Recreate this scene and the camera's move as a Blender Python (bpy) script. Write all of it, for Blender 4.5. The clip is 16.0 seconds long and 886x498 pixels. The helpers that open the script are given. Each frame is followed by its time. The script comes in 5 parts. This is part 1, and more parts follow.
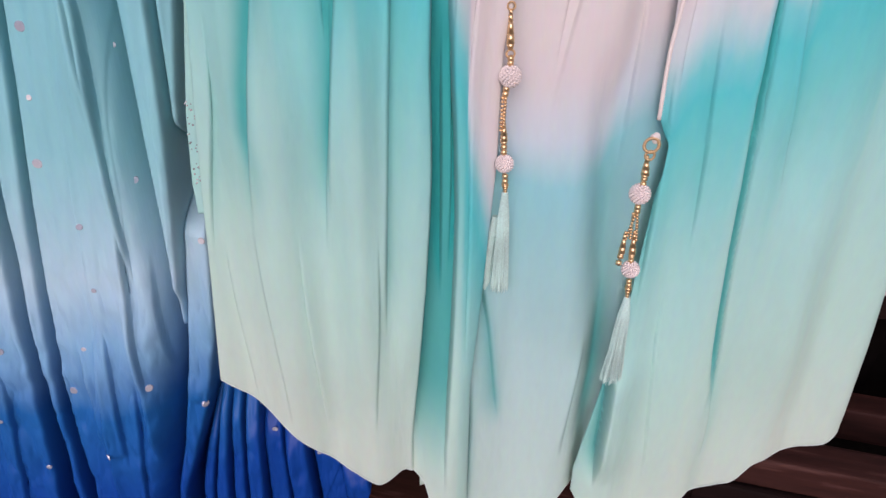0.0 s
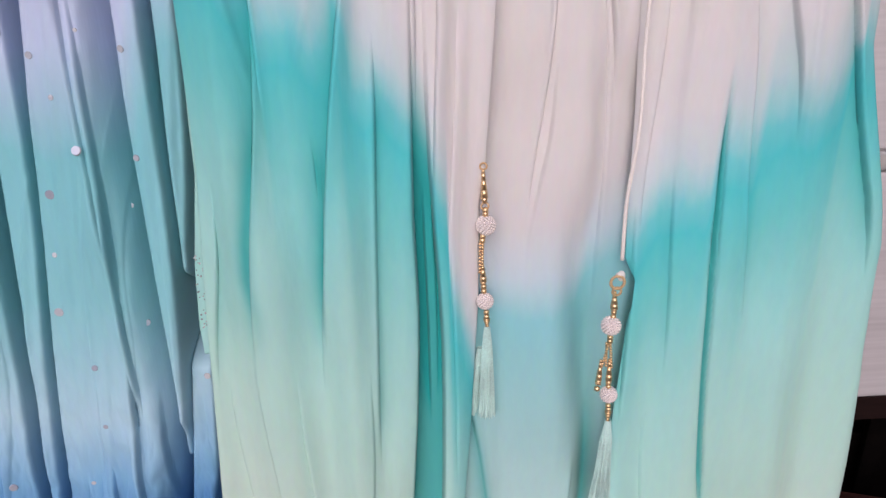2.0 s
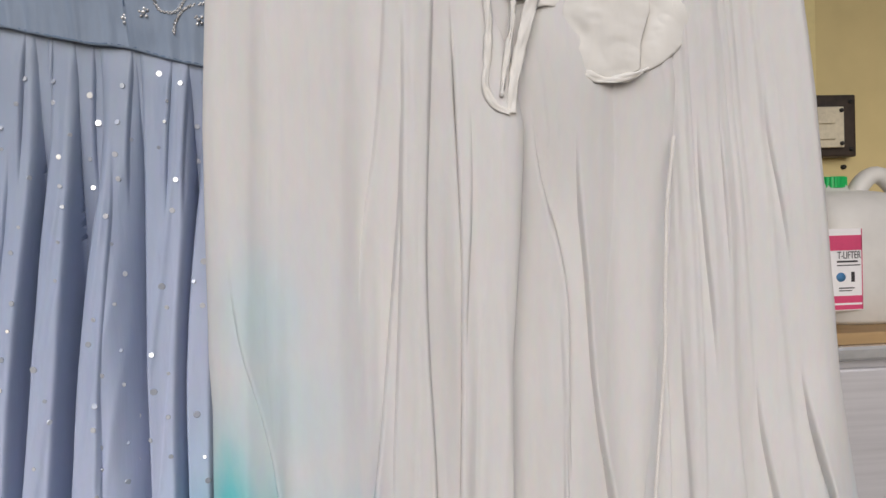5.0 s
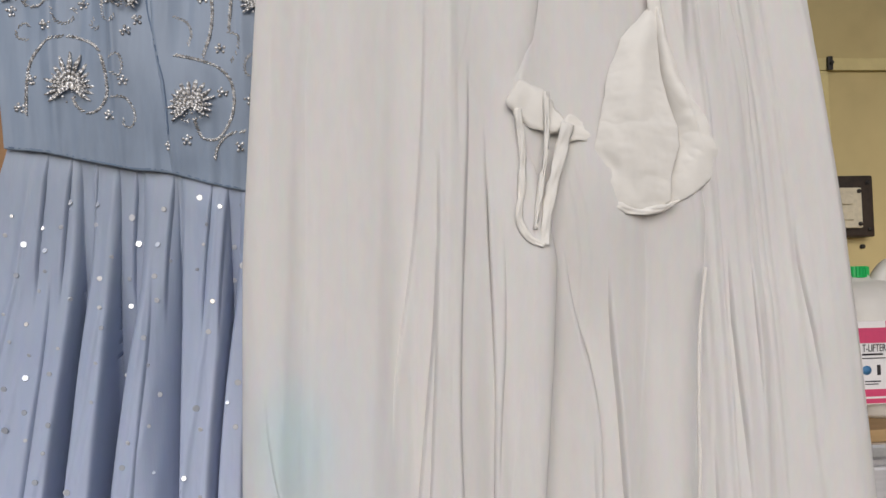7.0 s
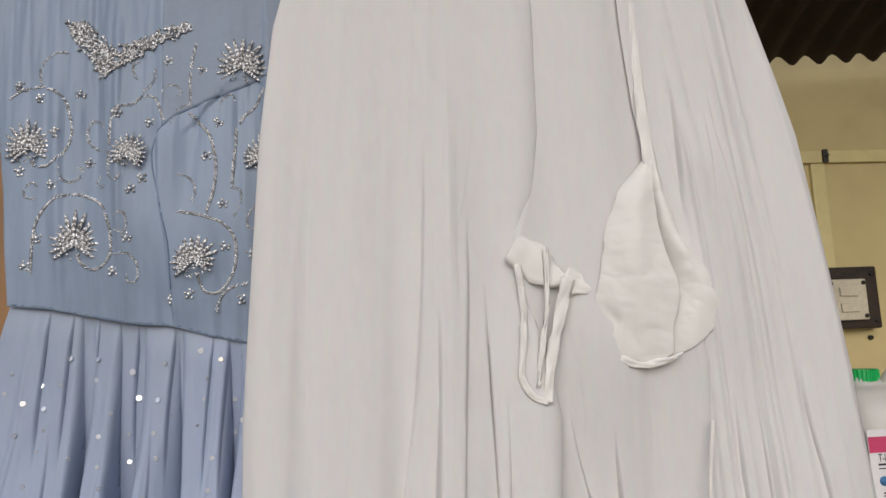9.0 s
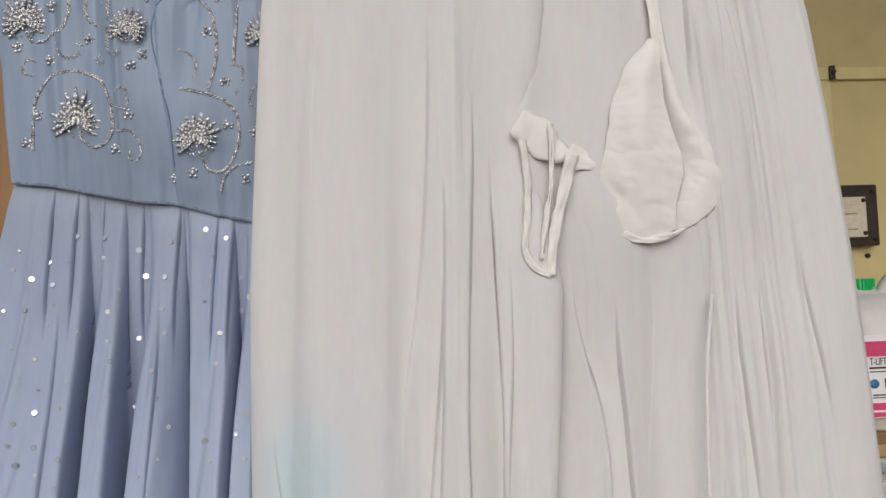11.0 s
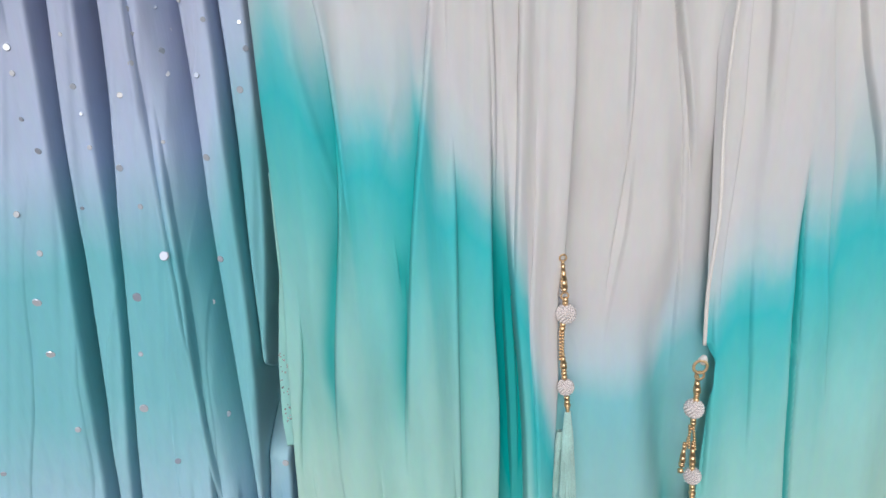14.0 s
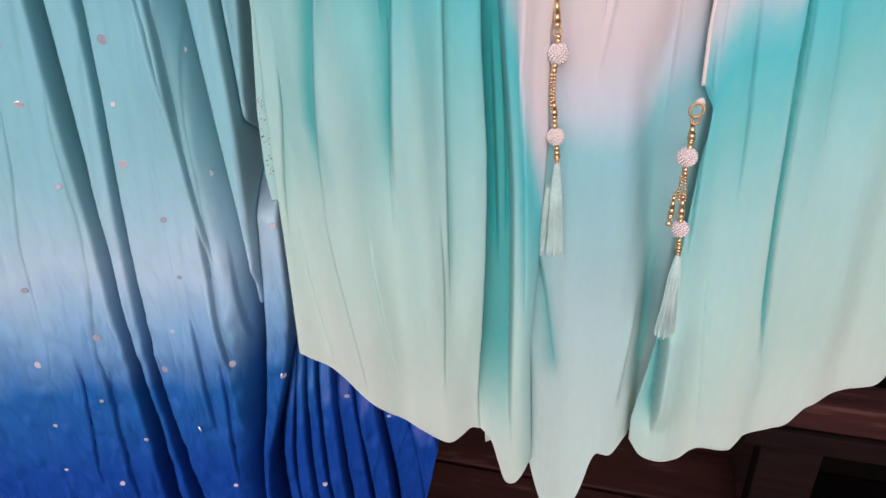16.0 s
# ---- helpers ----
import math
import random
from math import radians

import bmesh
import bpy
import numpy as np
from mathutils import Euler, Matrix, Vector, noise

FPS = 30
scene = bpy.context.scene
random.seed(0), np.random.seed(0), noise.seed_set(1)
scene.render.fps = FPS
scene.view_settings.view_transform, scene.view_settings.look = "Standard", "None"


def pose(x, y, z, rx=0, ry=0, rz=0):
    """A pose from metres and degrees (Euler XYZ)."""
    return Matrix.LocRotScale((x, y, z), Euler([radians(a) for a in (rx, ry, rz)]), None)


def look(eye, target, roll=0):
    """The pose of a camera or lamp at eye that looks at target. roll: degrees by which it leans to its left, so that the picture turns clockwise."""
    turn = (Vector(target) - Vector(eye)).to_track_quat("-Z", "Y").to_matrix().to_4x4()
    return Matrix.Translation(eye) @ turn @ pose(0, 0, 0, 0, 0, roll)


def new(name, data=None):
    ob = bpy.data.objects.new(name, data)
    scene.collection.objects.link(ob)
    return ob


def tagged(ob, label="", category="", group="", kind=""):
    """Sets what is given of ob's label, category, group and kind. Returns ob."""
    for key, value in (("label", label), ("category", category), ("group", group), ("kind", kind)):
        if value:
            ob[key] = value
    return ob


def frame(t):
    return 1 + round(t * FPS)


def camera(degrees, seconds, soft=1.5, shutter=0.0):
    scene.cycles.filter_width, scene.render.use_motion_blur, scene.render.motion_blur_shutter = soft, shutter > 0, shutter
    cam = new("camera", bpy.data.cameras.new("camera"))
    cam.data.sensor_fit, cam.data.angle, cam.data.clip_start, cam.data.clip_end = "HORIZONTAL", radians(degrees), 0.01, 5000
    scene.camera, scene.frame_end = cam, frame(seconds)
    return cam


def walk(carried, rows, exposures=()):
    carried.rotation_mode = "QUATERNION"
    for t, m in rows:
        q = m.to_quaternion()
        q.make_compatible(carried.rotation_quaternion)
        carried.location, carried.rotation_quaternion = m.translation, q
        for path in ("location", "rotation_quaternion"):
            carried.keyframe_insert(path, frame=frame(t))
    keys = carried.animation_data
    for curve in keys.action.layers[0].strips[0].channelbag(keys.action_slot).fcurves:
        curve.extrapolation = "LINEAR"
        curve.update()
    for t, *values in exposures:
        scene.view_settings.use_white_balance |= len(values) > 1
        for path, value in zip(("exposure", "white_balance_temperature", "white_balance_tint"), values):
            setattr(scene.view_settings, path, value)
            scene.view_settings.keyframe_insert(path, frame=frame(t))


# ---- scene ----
cam = camera(65.28, 16.0, soft=1.5)
PATH = [
    (0.0, -0.0056, 0.0239, 1.0394, -3.66, -29.44, -0.71),
    (0.5, -0.0042, 0.0094, 1.0364, -2.58, -30.72, -0.38),
    (1.0, 0.0044, 0.0036, 1.0321, -2.57, -31.74, -0.13),
    (1.5, 0.0058, 0.0025, 1.0481, -3.53, -26.04, 0.45),
    (2.0, 0.0070, 0.0033, 1.0795, -3.77, -21.88, 1.13),
    (2.5, 0.0031, 0.0017, 1.1076, -4.20, -17.41, 0.98),
    (3.0, -0.0059, 0.0068, 1.1467, -4.55, -12.81, 0.57),
    (3.5, -0.0061, 0.0100, 1.1850, -4.39, -8.69, 1.29),
    (4.0, -0.0069, 0.0089, 1.2161, -4.93, -5.47, 1.67),
    (4.2, -0.0068, 0.0054, 1.2252, -4.86, -4.36, 1.76),
    (6.3, -0.0159, -0.0017, 1.2773, -4.52, 1.19, 1.36),
    (6.5, -0.0181, -0.0025, 1.2856, -4.12, 1.51, 1.42),
    (7.0, -0.0206, -0.0040, 1.2942, -4.01, 2.61, 1.35),
    (7.5, -0.0198, -0.0046, 1.3050, -4.05, 4.04, 1.45),
    (8.0, -0.0201, -0.0068, 1.3312, -3.93, 6.23, 1.99),
    (8.2, -0.0162, -0.0116, 1.3382, -3.61, 6.97, 2.08),
    (9.2, -0.0179, -0.0067, 1.3476, -3.59, 7.88, 2.36),
    (10.3, -0.0196, -0.0018, 1.3410, -3.56, 6.39, 2.64),
    (10.5, -0.0201, -0.0039, 1.3320, -3.77, 6.07, 2.40),
    (11.0, -0.0220, -0.0053, 1.3096, -3.71, 2.98, 2.05),
    (11.5, -0.0259, 0.0010, 1.2788, -3.70, -0.95, 2.10),
    (12.0, -0.0222, 0.0045, 1.2575, -4.03, -3.73, 2.21),
    (12.5, -0.0178, 0.0051, 1.2295, -3.34, -8.84, 1.94),
    (13.0, -0.0239, 0.0095, 1.1888, -2.77, -14.07, 2.35),
    (13.5, -0.0280, 0.0103, 1.1561, -3.03, -15.44, 3.07),
    (14.0, -0.0276, 0.0147, 1.1198, -3.03, -19.70, 3.55),
    (14.5, -0.0289, 0.0143, 1.0975, -2.39, -23.68, 4.15),
    (15.0, -0.0306, 0.0133, 1.0783, -2.70, -27.41, 3.87),
    (15.5, -0.0269, 0.0096, 1.0630, -3.00, -31.10, 4.10),
    (16.0, -0.0230, 0.0031, 1.0576, -3.00, -32.27, 3.61),
]
walk(cam, [(t, pose(x, y, z, 90 + pitch, roll, yaw)) for t, x, y, z, yaw, pitch, roll in PATH],
     [(0.0, 0.06, 6530, 35), (0.5, 0.04, 6430, 34), (1.5, 0.05, 6450, 32), (2.5, -0.02, 6380, 24), (3.0, -0.07, 6400, 23), (4.0, -0.09, 6320, 15), (6.5, -0.14, 6350, 12), (11.5, -0.14, 6280, 10), (12.5, -0.13, 6200, 9), (13.0, -0.06, 5980, 9), (14.5, 0.0, 6130, 15), (15.5, 0.06, 6560, 29), (16.0, 0.06, 6650, 34)])

# ---- world and light: a shed open to soft daylight on the camera's side ----
world = bpy.data.worlds.new("world")
scene.world = world
world.use_nodes = True
sky = world.node_tree.nodes.new("ShaderNodeTexSky")
sky.sky_type, sky.sun_disc = "NISHITA", False
sky.sun_elevation, sky.sun_rotation = radians(29), radians(188)
sky.air_density, sky.dust_density = 1.0, 1.5
world.node_tree.nodes["Background"].inputs[1].default_value = 0.125
world.node_tree.links.new(sky.outputs[0], world.node_tree.nodes["Background"].inputs[0])
sun = new("sun", bpy.data.lights.new("sun", "SUN"))
sun.data.energy, sun.data.angle, sun.data.color = 1.42, radians(55), (1.0, 0.98, 0.96)
sun.matrix_world = look((-0.6, -4.2, 3.5), (0, 0.4, 1.0))


# ---- small tools ----
def part(name, bm, material, parent, label="", smooth=True):
    mesh = bpy.data.meshes.new(name)
    bm.normal_update()
    bm.to_mesh(mesh)
    bm.free()
    if smooth:
        mesh.polygons.foreach_set("use_smooth", [True] * len(mesh.polygons))
    mesh.materials.append(material)
    ob = new(name, mesh)
    ob.parent = parent
    if label:
        ob["label"] = label
    return ob


def thing(name, place, label, category, group=""):
    ob = new(name)
    ob.location = place
    ob.empty_display_size = 0.02
    return tagged(ob, label, category, group)


def box(bm, lo, hi, bevel=0.0, turn=None):
    r = bmesh.ops.create_cube(bm, size=1.0)
    size = [b - a for a, b in zip(lo, hi)]
    mid = [(a + b) / 2 for a, b in zip(lo, hi)]
    m = Matrix.Translation(mid) @ Matrix.Diagonal((*size, 1))
    bmesh.ops.transform(bm, matrix=(turn or Matrix()) @ m, verts=r["verts"])
    if bevel:
        edges = {e for v in r["verts"] for e in v.link_edges}
        bmesh.ops.bevel(bm, geom=list(edges), offset=bevel, segments=2, profile=0.6, affect="EDGES")
    return bm


def ball(bm, at, r, sub=1, squash=(1, 1, 1)):
    m = Matrix.Translation(at) @ Matrix.Diagonal((r * squash[0], r * squash[1], r * squash[2], 1))
    bmesh.ops.create_icosphere(bm, subdivisions=sub, radius=1.0, matrix=m)


def rod(bm, a, b, r0, r1=None, n=8):
    a, b = Vector(a), Vector(b)
    turn = (b - a).to_track_quat("Z", "Y").to_matrix().to_4x4()
    m = Matrix.Translation((a + b) / 2) @ turn
    bmesh.ops.create_cone(bm, cap_ends=True, segments=n, radius1=r0, radius2=r0 if r1 is None else r1, depth=(b - a).length, matrix=m)


def tube(points, r, n=8, taper=None):
    """A round cord along points as a fresh bmesh."""
    bm = bmesh.new()
    pts = [Vector(p) for p in points]
    rings = []
    for i, p in enumerate(pts):
        way = (pts[min(i + 1, len(pts) - 1)] - pts[max(i - 1, 0)]).normalized()
        side = way.cross(Vector((0, 1, 0.03))).normalized()
        other = way.cross(side)
        k = r * (taper(i / (len(pts) - 1)) if taper else 1)
        rings.append([bm.verts.new(p + k * (math.cos(2 * math.pi * j / n) * side + math.sin(2 * math.pi * j / n) * other)) for j in range(n)])
    for a, b in zip(rings, rings[1:]):
        for j in range(n):
            bm.faces.new((a[j], a[(j + 1) % n], b[(j + 1) % n], b[j]))
    bm.faces.new(rings[0][::-1])
    bm.faces.new(rings[-1])
    return bm


def curve_points(keys, count):
    """A smooth line through a few (x, z) keys, evenly stepped."""
    k = np.array(keys, float)
    s = np.r_[0, np.cumsum(np.linalg.norm(np.diff(k, axis=0), axis=1))]
    t = np.linspace(0, s[-1], count)
    m = np.gradient(k, s, axis=0)
    i = np.clip(np.searchsorted(s, t, side="right") - 1, 0, len(s) - 2)
    h = (s[i + 1] - s[i])[:, None]
    u = ((t - s[i]) / (s[i + 1] - s[i]))[:, None]
    return (2 * u**3 - 3 * u**2 + 1) * k[i] + (u**3 - 2 * u**2 + u) * h * m[i] + (-2 * u**3 + 3 * u**2) * k[i + 1] + (u**3 - u**2) * h * m[i + 1]


def line_x(keys, z):
    """The x of a hanging line through (x, z) keys, at heights z."""
    k = sorted(keys, key=lambda q: q[1])
    zs, xs = np.array([q[1] for q in k]), np.array([q[0] for q in k])
    return np.interp(z, zs, xs)


def soft_line(keys, z, reach=0.016):
    """line_x with its corners eased."""
    return sum(line_x(keys, z + reach * k) for k in (-1, -0.5, 0, 0.5, 1)) / 5


def smooth_noise(x, z, sx, sz, seed, octaves=3):
    """Cheap, seeded value noise over arrays."""
    rng = np.random.default_rng(seed)
    out, amp, total = np.zeros_like(x), 1.0, 0.0
    for _ in range(octaves):
        table = rng.random((64, 64))
        a, b = x / sx + 17.3, z / sz + 9.1
        i, j = np.floor(a).astype(int), np.floor(b).astype(int)
        u, v = a - i, b - j
        u, v = u * u * (3 - 2 * u), v * v * (3 - 2 * v)
        g = lambda p, q: table[p % 64, q % 64]
        out += amp * ((g(i, j) * (1 - u) + g(i + 1, j) * u) * (1 - v) + (g(i, j + 1) * (1 - u) + g(i + 1, j + 1) * u) * v - 0.5)
        total += amp
        amp, sx, sz = amp * 0.5, sx * 0.5, sz * 0.5
    return out / total


def step(a, b, x):
    t = np.clip((x - a) / (b - a), 0, 1)
    return t * t * (3 - 2 * t)


class Drape:
    """A hanging cloth as a sheet over x and z: folds push it towards the viewer (smaller y)."""

    def __init__(self, left, right, top, hem, y, nx, nz):
        u, v = np.meshgrid(np.linspace(0, 1, nx), np.linspace(0, 1, nz))
        self.shape, self.u, self.v = u.shape, u, v
        # two passes: the hem's height depends on x, the sides on z
        z = top + v * (0.6 - top)
        for _ in range(4):
            x = line_x(left, z) + u * (line_x(right, z) - line_x(left, z))
            zh = sum(np.interp(x + 0.0035 * k, [q[0] for q in hem], [q[1] for q in hem]) for k in (-1, -0.5, 0, 0.5, 1)) / 5
            z = top + v * (zh - top)
        self.x, self.z, self.sides = x, z, (left, right)
        self.y = np.full_like(x, y)
        self.dye = np.zeros_like(x)
        self.dye_shade = np.zeros_like(x)
        self.bulge = np.zeros_like(x)

    def span(self, keys, fade):
        zs = [q[1] for q in keys]
        return step(min(zs) - fade, min(zs) + fade, self.z) * (1 - step(max(zs) - fade, max(zs) + fade, self.z))

    def pleat(self, keys, height, width, side=1, fade=0.03, edge=0.0020, dye_shade=0.0):
        """A sharp fold: the cloth on one side of the line lies in front, then falls back over width."""
        height *= 0.72
        d = (self.x - line_x(keys, self.z)) * side
        s = self.span(keys, fade)
        self.y += s * (height * 0.45 * np.exp(np.minimum(d, 0) / (width * 0.5)) * (d < 0) + height * 0.45 * (d >= 0) - height * 1.45 * step(-edge, edge, d) * np.exp(-np.maximum(d, 0) / width) - height * 0.45 * step(0, width * 2.5, d))
        self.dye_shade += dye_shade * s * (np.exp(np.minimum(d, 0) / (width * 0.5)) * (d < 0) + np.exp(-np.maximum(d, 0) / 0.0022) * (d >= 0))
        return self

    def lap(self, keys, height, width, side=1, fade=0.03, dye_shade=0.0, hollow=0.35):
        """One layer of cloth lying over the next: in front on one side of the line, a shallow hollow on the other."""
        d = (self.x - soft_line(keys, self.z, 0.030)) * side
        s = self.span(keys, fade)
        front = step(-0.0007, 0.0007, d) * np.exp(-np.maximum(d, 0) / width)
        back = (1 - step(-0.0007, 0.0007, d)) * np.exp(np.minimum(d, 0) / (0.6 * width))
        self.y += s * height * (hollow * back - front)
        # tints the hollow behind the edge, for dye and shade together
        self.dye_shade += dye_shade * s * back
        return self

    def fan(self, count, seed, height, top=1.81, low=0.55, first=0.0, last=1.0):
        """Long soft folds side by side from the top down, uneven in width and depth."""
        rng = np.random.default_rng(seed)
        xa, xb = soft_line(self.sides[0], self.z, 0.16), soft_line(self.sides[1], self.z, 0.16)
        span = xb - xa
        for k in range(count):
            c = first + (last - first) * (k + rng.uniform(0.15, 0.85)) / count
            drift = 0.012 * np.sin(self.z * rng.uniform(4, 9) + rng.uniform(0, 6))
            w = span * (last - first) / count * rng.uniform(0.25, 0.6)
            d = (self.x - xa - (c + drift) * span) / w
            z0, z1 = rng.uniform(low, low + 0.35), rng.uniform(top - 0.35, top)
            s = step(z0 - 0.10, z0 + 0.10, self.z) * (1 - step(z1 - 0.06, z1 + 0.06, self.z))
            lean = rng.choice((-1, 1)) * rng.uniform(0.3, 0.9)
            self.y -= s * height * rng.uniform(0.4, 1.0) * np.exp(-d * d) * (1 + lean * np.tanh(2.5 * d))
        return self

    def pouch(self, left, right, height, roll_left=0.009, roll_right=0.009, fade=0.02):
        """A hanging fold between two edge lines, flat-backed with rolled sides; the nearest fold wins."""
        xa, xb = soft_line(left, self.z, 0.035) - 0.0018, soft_line(right, self.z, 0.035) + 0.0018
        half = np.maximum((xb - xa) / 2, 0.0005)
        a = np.clip((self.x - xa) / np.minimum(half, roll_left), 0, 1)
        b = np.clip((xb - self.x) / np.minimum(2 * half - np.minimum(half, roll_left) + 0.0002, roll_right), 0, 1)
        lo = max(min(k[1] for k in left), min(k[1] for k in right))
        hi = min(max(k[1] for k in left), max(k[1] for k in right))
        s = (step(lo - fade, lo + fade, self.z) if lo > 0.65 else 1.0) * ((1 - step(hi - fade, hi + fade, self.z)) if hi < 1.2 else 1.0) * np.clip(half / 0.004, 0, 1)
        shape = np.minimum(np.sqrt(1 - (1 - a) ** 2), np.sqrt(1 - (1 - b) ** 2))
        self.bulge = np.maximum(self.bulge, s * height * shape)
        return self

    def ridge(self, keys, height, width, fade=0.04, dye_shade=0.0):
        d = (self.x - line_x(keys, self.z)) / width
        s = self.span(keys, fade)
        self.y -= s * height * np.exp(-d * d)
        self.dye_shade += dye_shade * s * np.exp(-d * d * 1.6)
        return self

    def gathers(self, count, seed, low, high, height):
        """Soft loose folds that follow the hang of the cloth, of chance place and length."""
        rng = np.random.default_rng(seed)
        for _ in range(count):
            c, z0 = rng.uniform(0.03, 0.97), rng.uniform(low, high)
            ln, w = rng.uniform(0.15, 0.60), rng.uniform(0.0025, 0.0085)
            span = line_x(self.sides[1], self.z) - line_x(self.sides[0], self.z)
            sway = 0.05 * rng.uniform(-1, 1) * (self.z - z0) / ln + 0.006 * np.sin(self.z * rng.uniform(15, 40) + rng.uniform(0, 6))
            d = (self.u - c - sway) * span
            s = step(z0 - ln / 2, z0, self.z) * (1 - step(z0, z0 + ln / 2, self.z))
            h = height * rng.uniform(0.35, 1.0) * rng.choice((-1, 1, 1))
            if rng.random() < 0.62:
                side = rng.choice((-1, 1))
                self.y -= s * abs(h) * step(-0.0008, 0.0008, d * side) * np.exp(-np.maximum(d * side, 0) / (w * 1.6))
            else:
                self.y -= s * h * np.exp(-((d / w) ** 2))
        return self

    def recess(self, a, b, depth, tilt=0.0, fade=0.03, dye_shade=0.0, edge=0.0009, soft=False):
        """The cloth between the lines a and b lies back by depth; tilt > 0: deepest at a, < 0: deepest at b."""
        xa, xb = line_x(a, self.z), line_x(b, self.z)
        w = np.maximum(xb - xa, 0.0012)
        q = np.clip((self.x - xa) / w, 0, 1)
        s = self.span(a, fade)
        if soft:
            prof = q ** 1.7 * (1 - step(-edge, edge, self.x - xb))
        else:
            prof = step(-edge, edge, self.x - xa) * (1 - step(-edge, edge, self.x - xb)) * (1 - abs(tilt) * (q if tilt > 0 else 1 - q))
        self.y += s * depth * prof
        for d in (self.x - xb,) if soft else (xa - self.x, self.x - xb):
            self.y += s * np.minimum(0.0035, depth * 0.3) * np.exp(-np.maximum(d, 0) / 0.004) * (d > 0)
        self.dye_shade += dye_shade * s * step(-0.0015, 0.0015, self.x - xa) * (1 - step(-0.0015, 0.0015, self.x - xb))
        return self

    def crumple(self, height, sx, sz, seed):
        self.y += height * smooth_noise(self.x, self.z, sx, sz, seed)
        return self

    def creases(self, height, sx, sz, seed):
        """Sharp little creases, as in crushed cloth."""
        n = smooth_noise(self.x + 0.3 * self.z, self.z, sx, sz, seed, 3)
        self.y += height * (1 - np.abs(n) * 5)
        return self

    def hem_cord(self, mat, parent, r=0.0004):
        pts = np.stack([self.x[-1], self.y[-1] - 0.0006, self.z[-1]], -1)
        pts = pts[:: max(1, len(pts) // 160)]
        return part("rolled_hem", tube(pts.tolist(), r, 6), mat, parent)

    def build(self, name, material, parent, label="", thick=0.0):
        n, m = self.shape
        co = np.stack([self.x, self.y, self.z], -1).reshape(-1, 3)
        i = np.arange(n * m).reshape(n, m)
        quads = np.stack([i[:-1, :-1], i[1:, :-1], i[1:, 1:], i[:-1, 1:]], -1).reshape(-1, 4)
        mesh = bpy.data.meshes.new(name)
        mesh.from_pydata(co.tolist(), [], quads.tolist())
        mesh.polygons.foreach_set("use_smooth", np.ones(len(quads), bool))
        for key, data in (("dye", self.dye), ("dye_shade", self.dye_shade)):
            a = mesh.attributes.new(key, "FLOAT", "POINT")
            a.data.foreach_set("value", data.ravel().astype(np.float32))
        mesh.materials.append(material)
        ob = new(name, mesh)
        ob.parent = parent
        if thick:
            mod = ob.modifiers.new("cloth", "SOLIDIFY")
            mod.thickness, mod.offset = thick, 1.0
        if label:
            ob["label"] = label
        return ob

    def at(self, x, z):
        """The nearest y of the sheet, and its slope across x."""
        k = np.argmin((self.x - x) ** 2 + (self.z - z) ** 2)
        r, c = divmod(k, self.shape[1])
        c0, c1 = max(c - 2, 0), min(c + 2, self.shape[1] - 1)
        return self.y[r, c], (self.y[r, c1] - self.y[r, c0]) / max(self.x[r, c1] - self.x[r, c0], 1e-4)


# ---- materials ----
def material(name):
    m = bpy.data.materials.new(name)
    m.use_nodes = True
    return m, m.node_tree.nodes, m.node_tree.links, m.node_tree.nodes["Principled BSDF"]


def ramp_node(nodes, stops):
    r = nodes.new("ShaderNodeValToRGB")
    e = r.color_ramp.elements
    while len(e) < len(stops):
        e.new(0.5)
    for k, (p, c) in zip(e, stops):
        k.position, k.color = p, (*c, 1)
    return r


def plain(name, colour, rough=0.6, metal=0.0, vary=0.15, scale=30.0, bump=0.0, stretch=(1, 1, 1), dark=None, worn=None, **more):
    """A surface with variation at two scales and an optional fine relief."""
    m, nodes, links, b = material(name)
    co = nodes.new("ShaderNodeTexCoord")
    mp = nodes.new("ShaderNodeMapping")
    mp.inputs["Scale"].default_value = stretch
    links.new(co.outputs["Object"], mp.inputs[0])
    big, fine = nodes.new("ShaderNodeTexNoise"), nodes.new("ShaderNodeTexNoise")
    big.inputs["Scale"].default_value, fine.inputs["Scale"].default_value = scale * 0.2, scale * 3
    big.inputs["Detail"].default_value, fine.inputs["Detail"].default_value = 5, 3
    links.new(mp.outputs[0], big.inputs[0])
    links.new(mp.outputs[0], fine.inputs[0])
    mix = nodes.new("ShaderNodeMix")
    mix.data_type = "FLOAT"
    mix.inputs[0].default_value = 0.4
    links.new(big.outputs[0], mix.inputs[2])
    links.new(fine.outputs[0], mix.inputs[3])
    lo = dark or tuple(c * (1 - 2 * vary) for c in colour)
    hi = worn or tuple(min(1, c * (1 + vary)) for c in colour)
    r = ramp_node(nodes, [(0.3, lo), (0.55, colour), (0.75, hi)])
    links.new(mix.outputs[0], r.inputs[0])
    links.new(r.outputs[0], b.inputs["Base Color"])
    b.inputs["Roughness"].default_value, b.inputs["Metallic"].default_value = rough, metal
    for k, v in more.items():
        b.inputs[k.replace("_", " ")].default_value = v
    if bump:
        bp = nodes.new("ShaderNodeBump")
        bp.inputs["Strength"].default_value, bp.inputs["Distance"].default_value = bump, 0.002
        links.new(fine.outputs[0], bp.inputs["Height"])
        links.new(bp.outputs[0], b.inputs["Normal"])
    return m


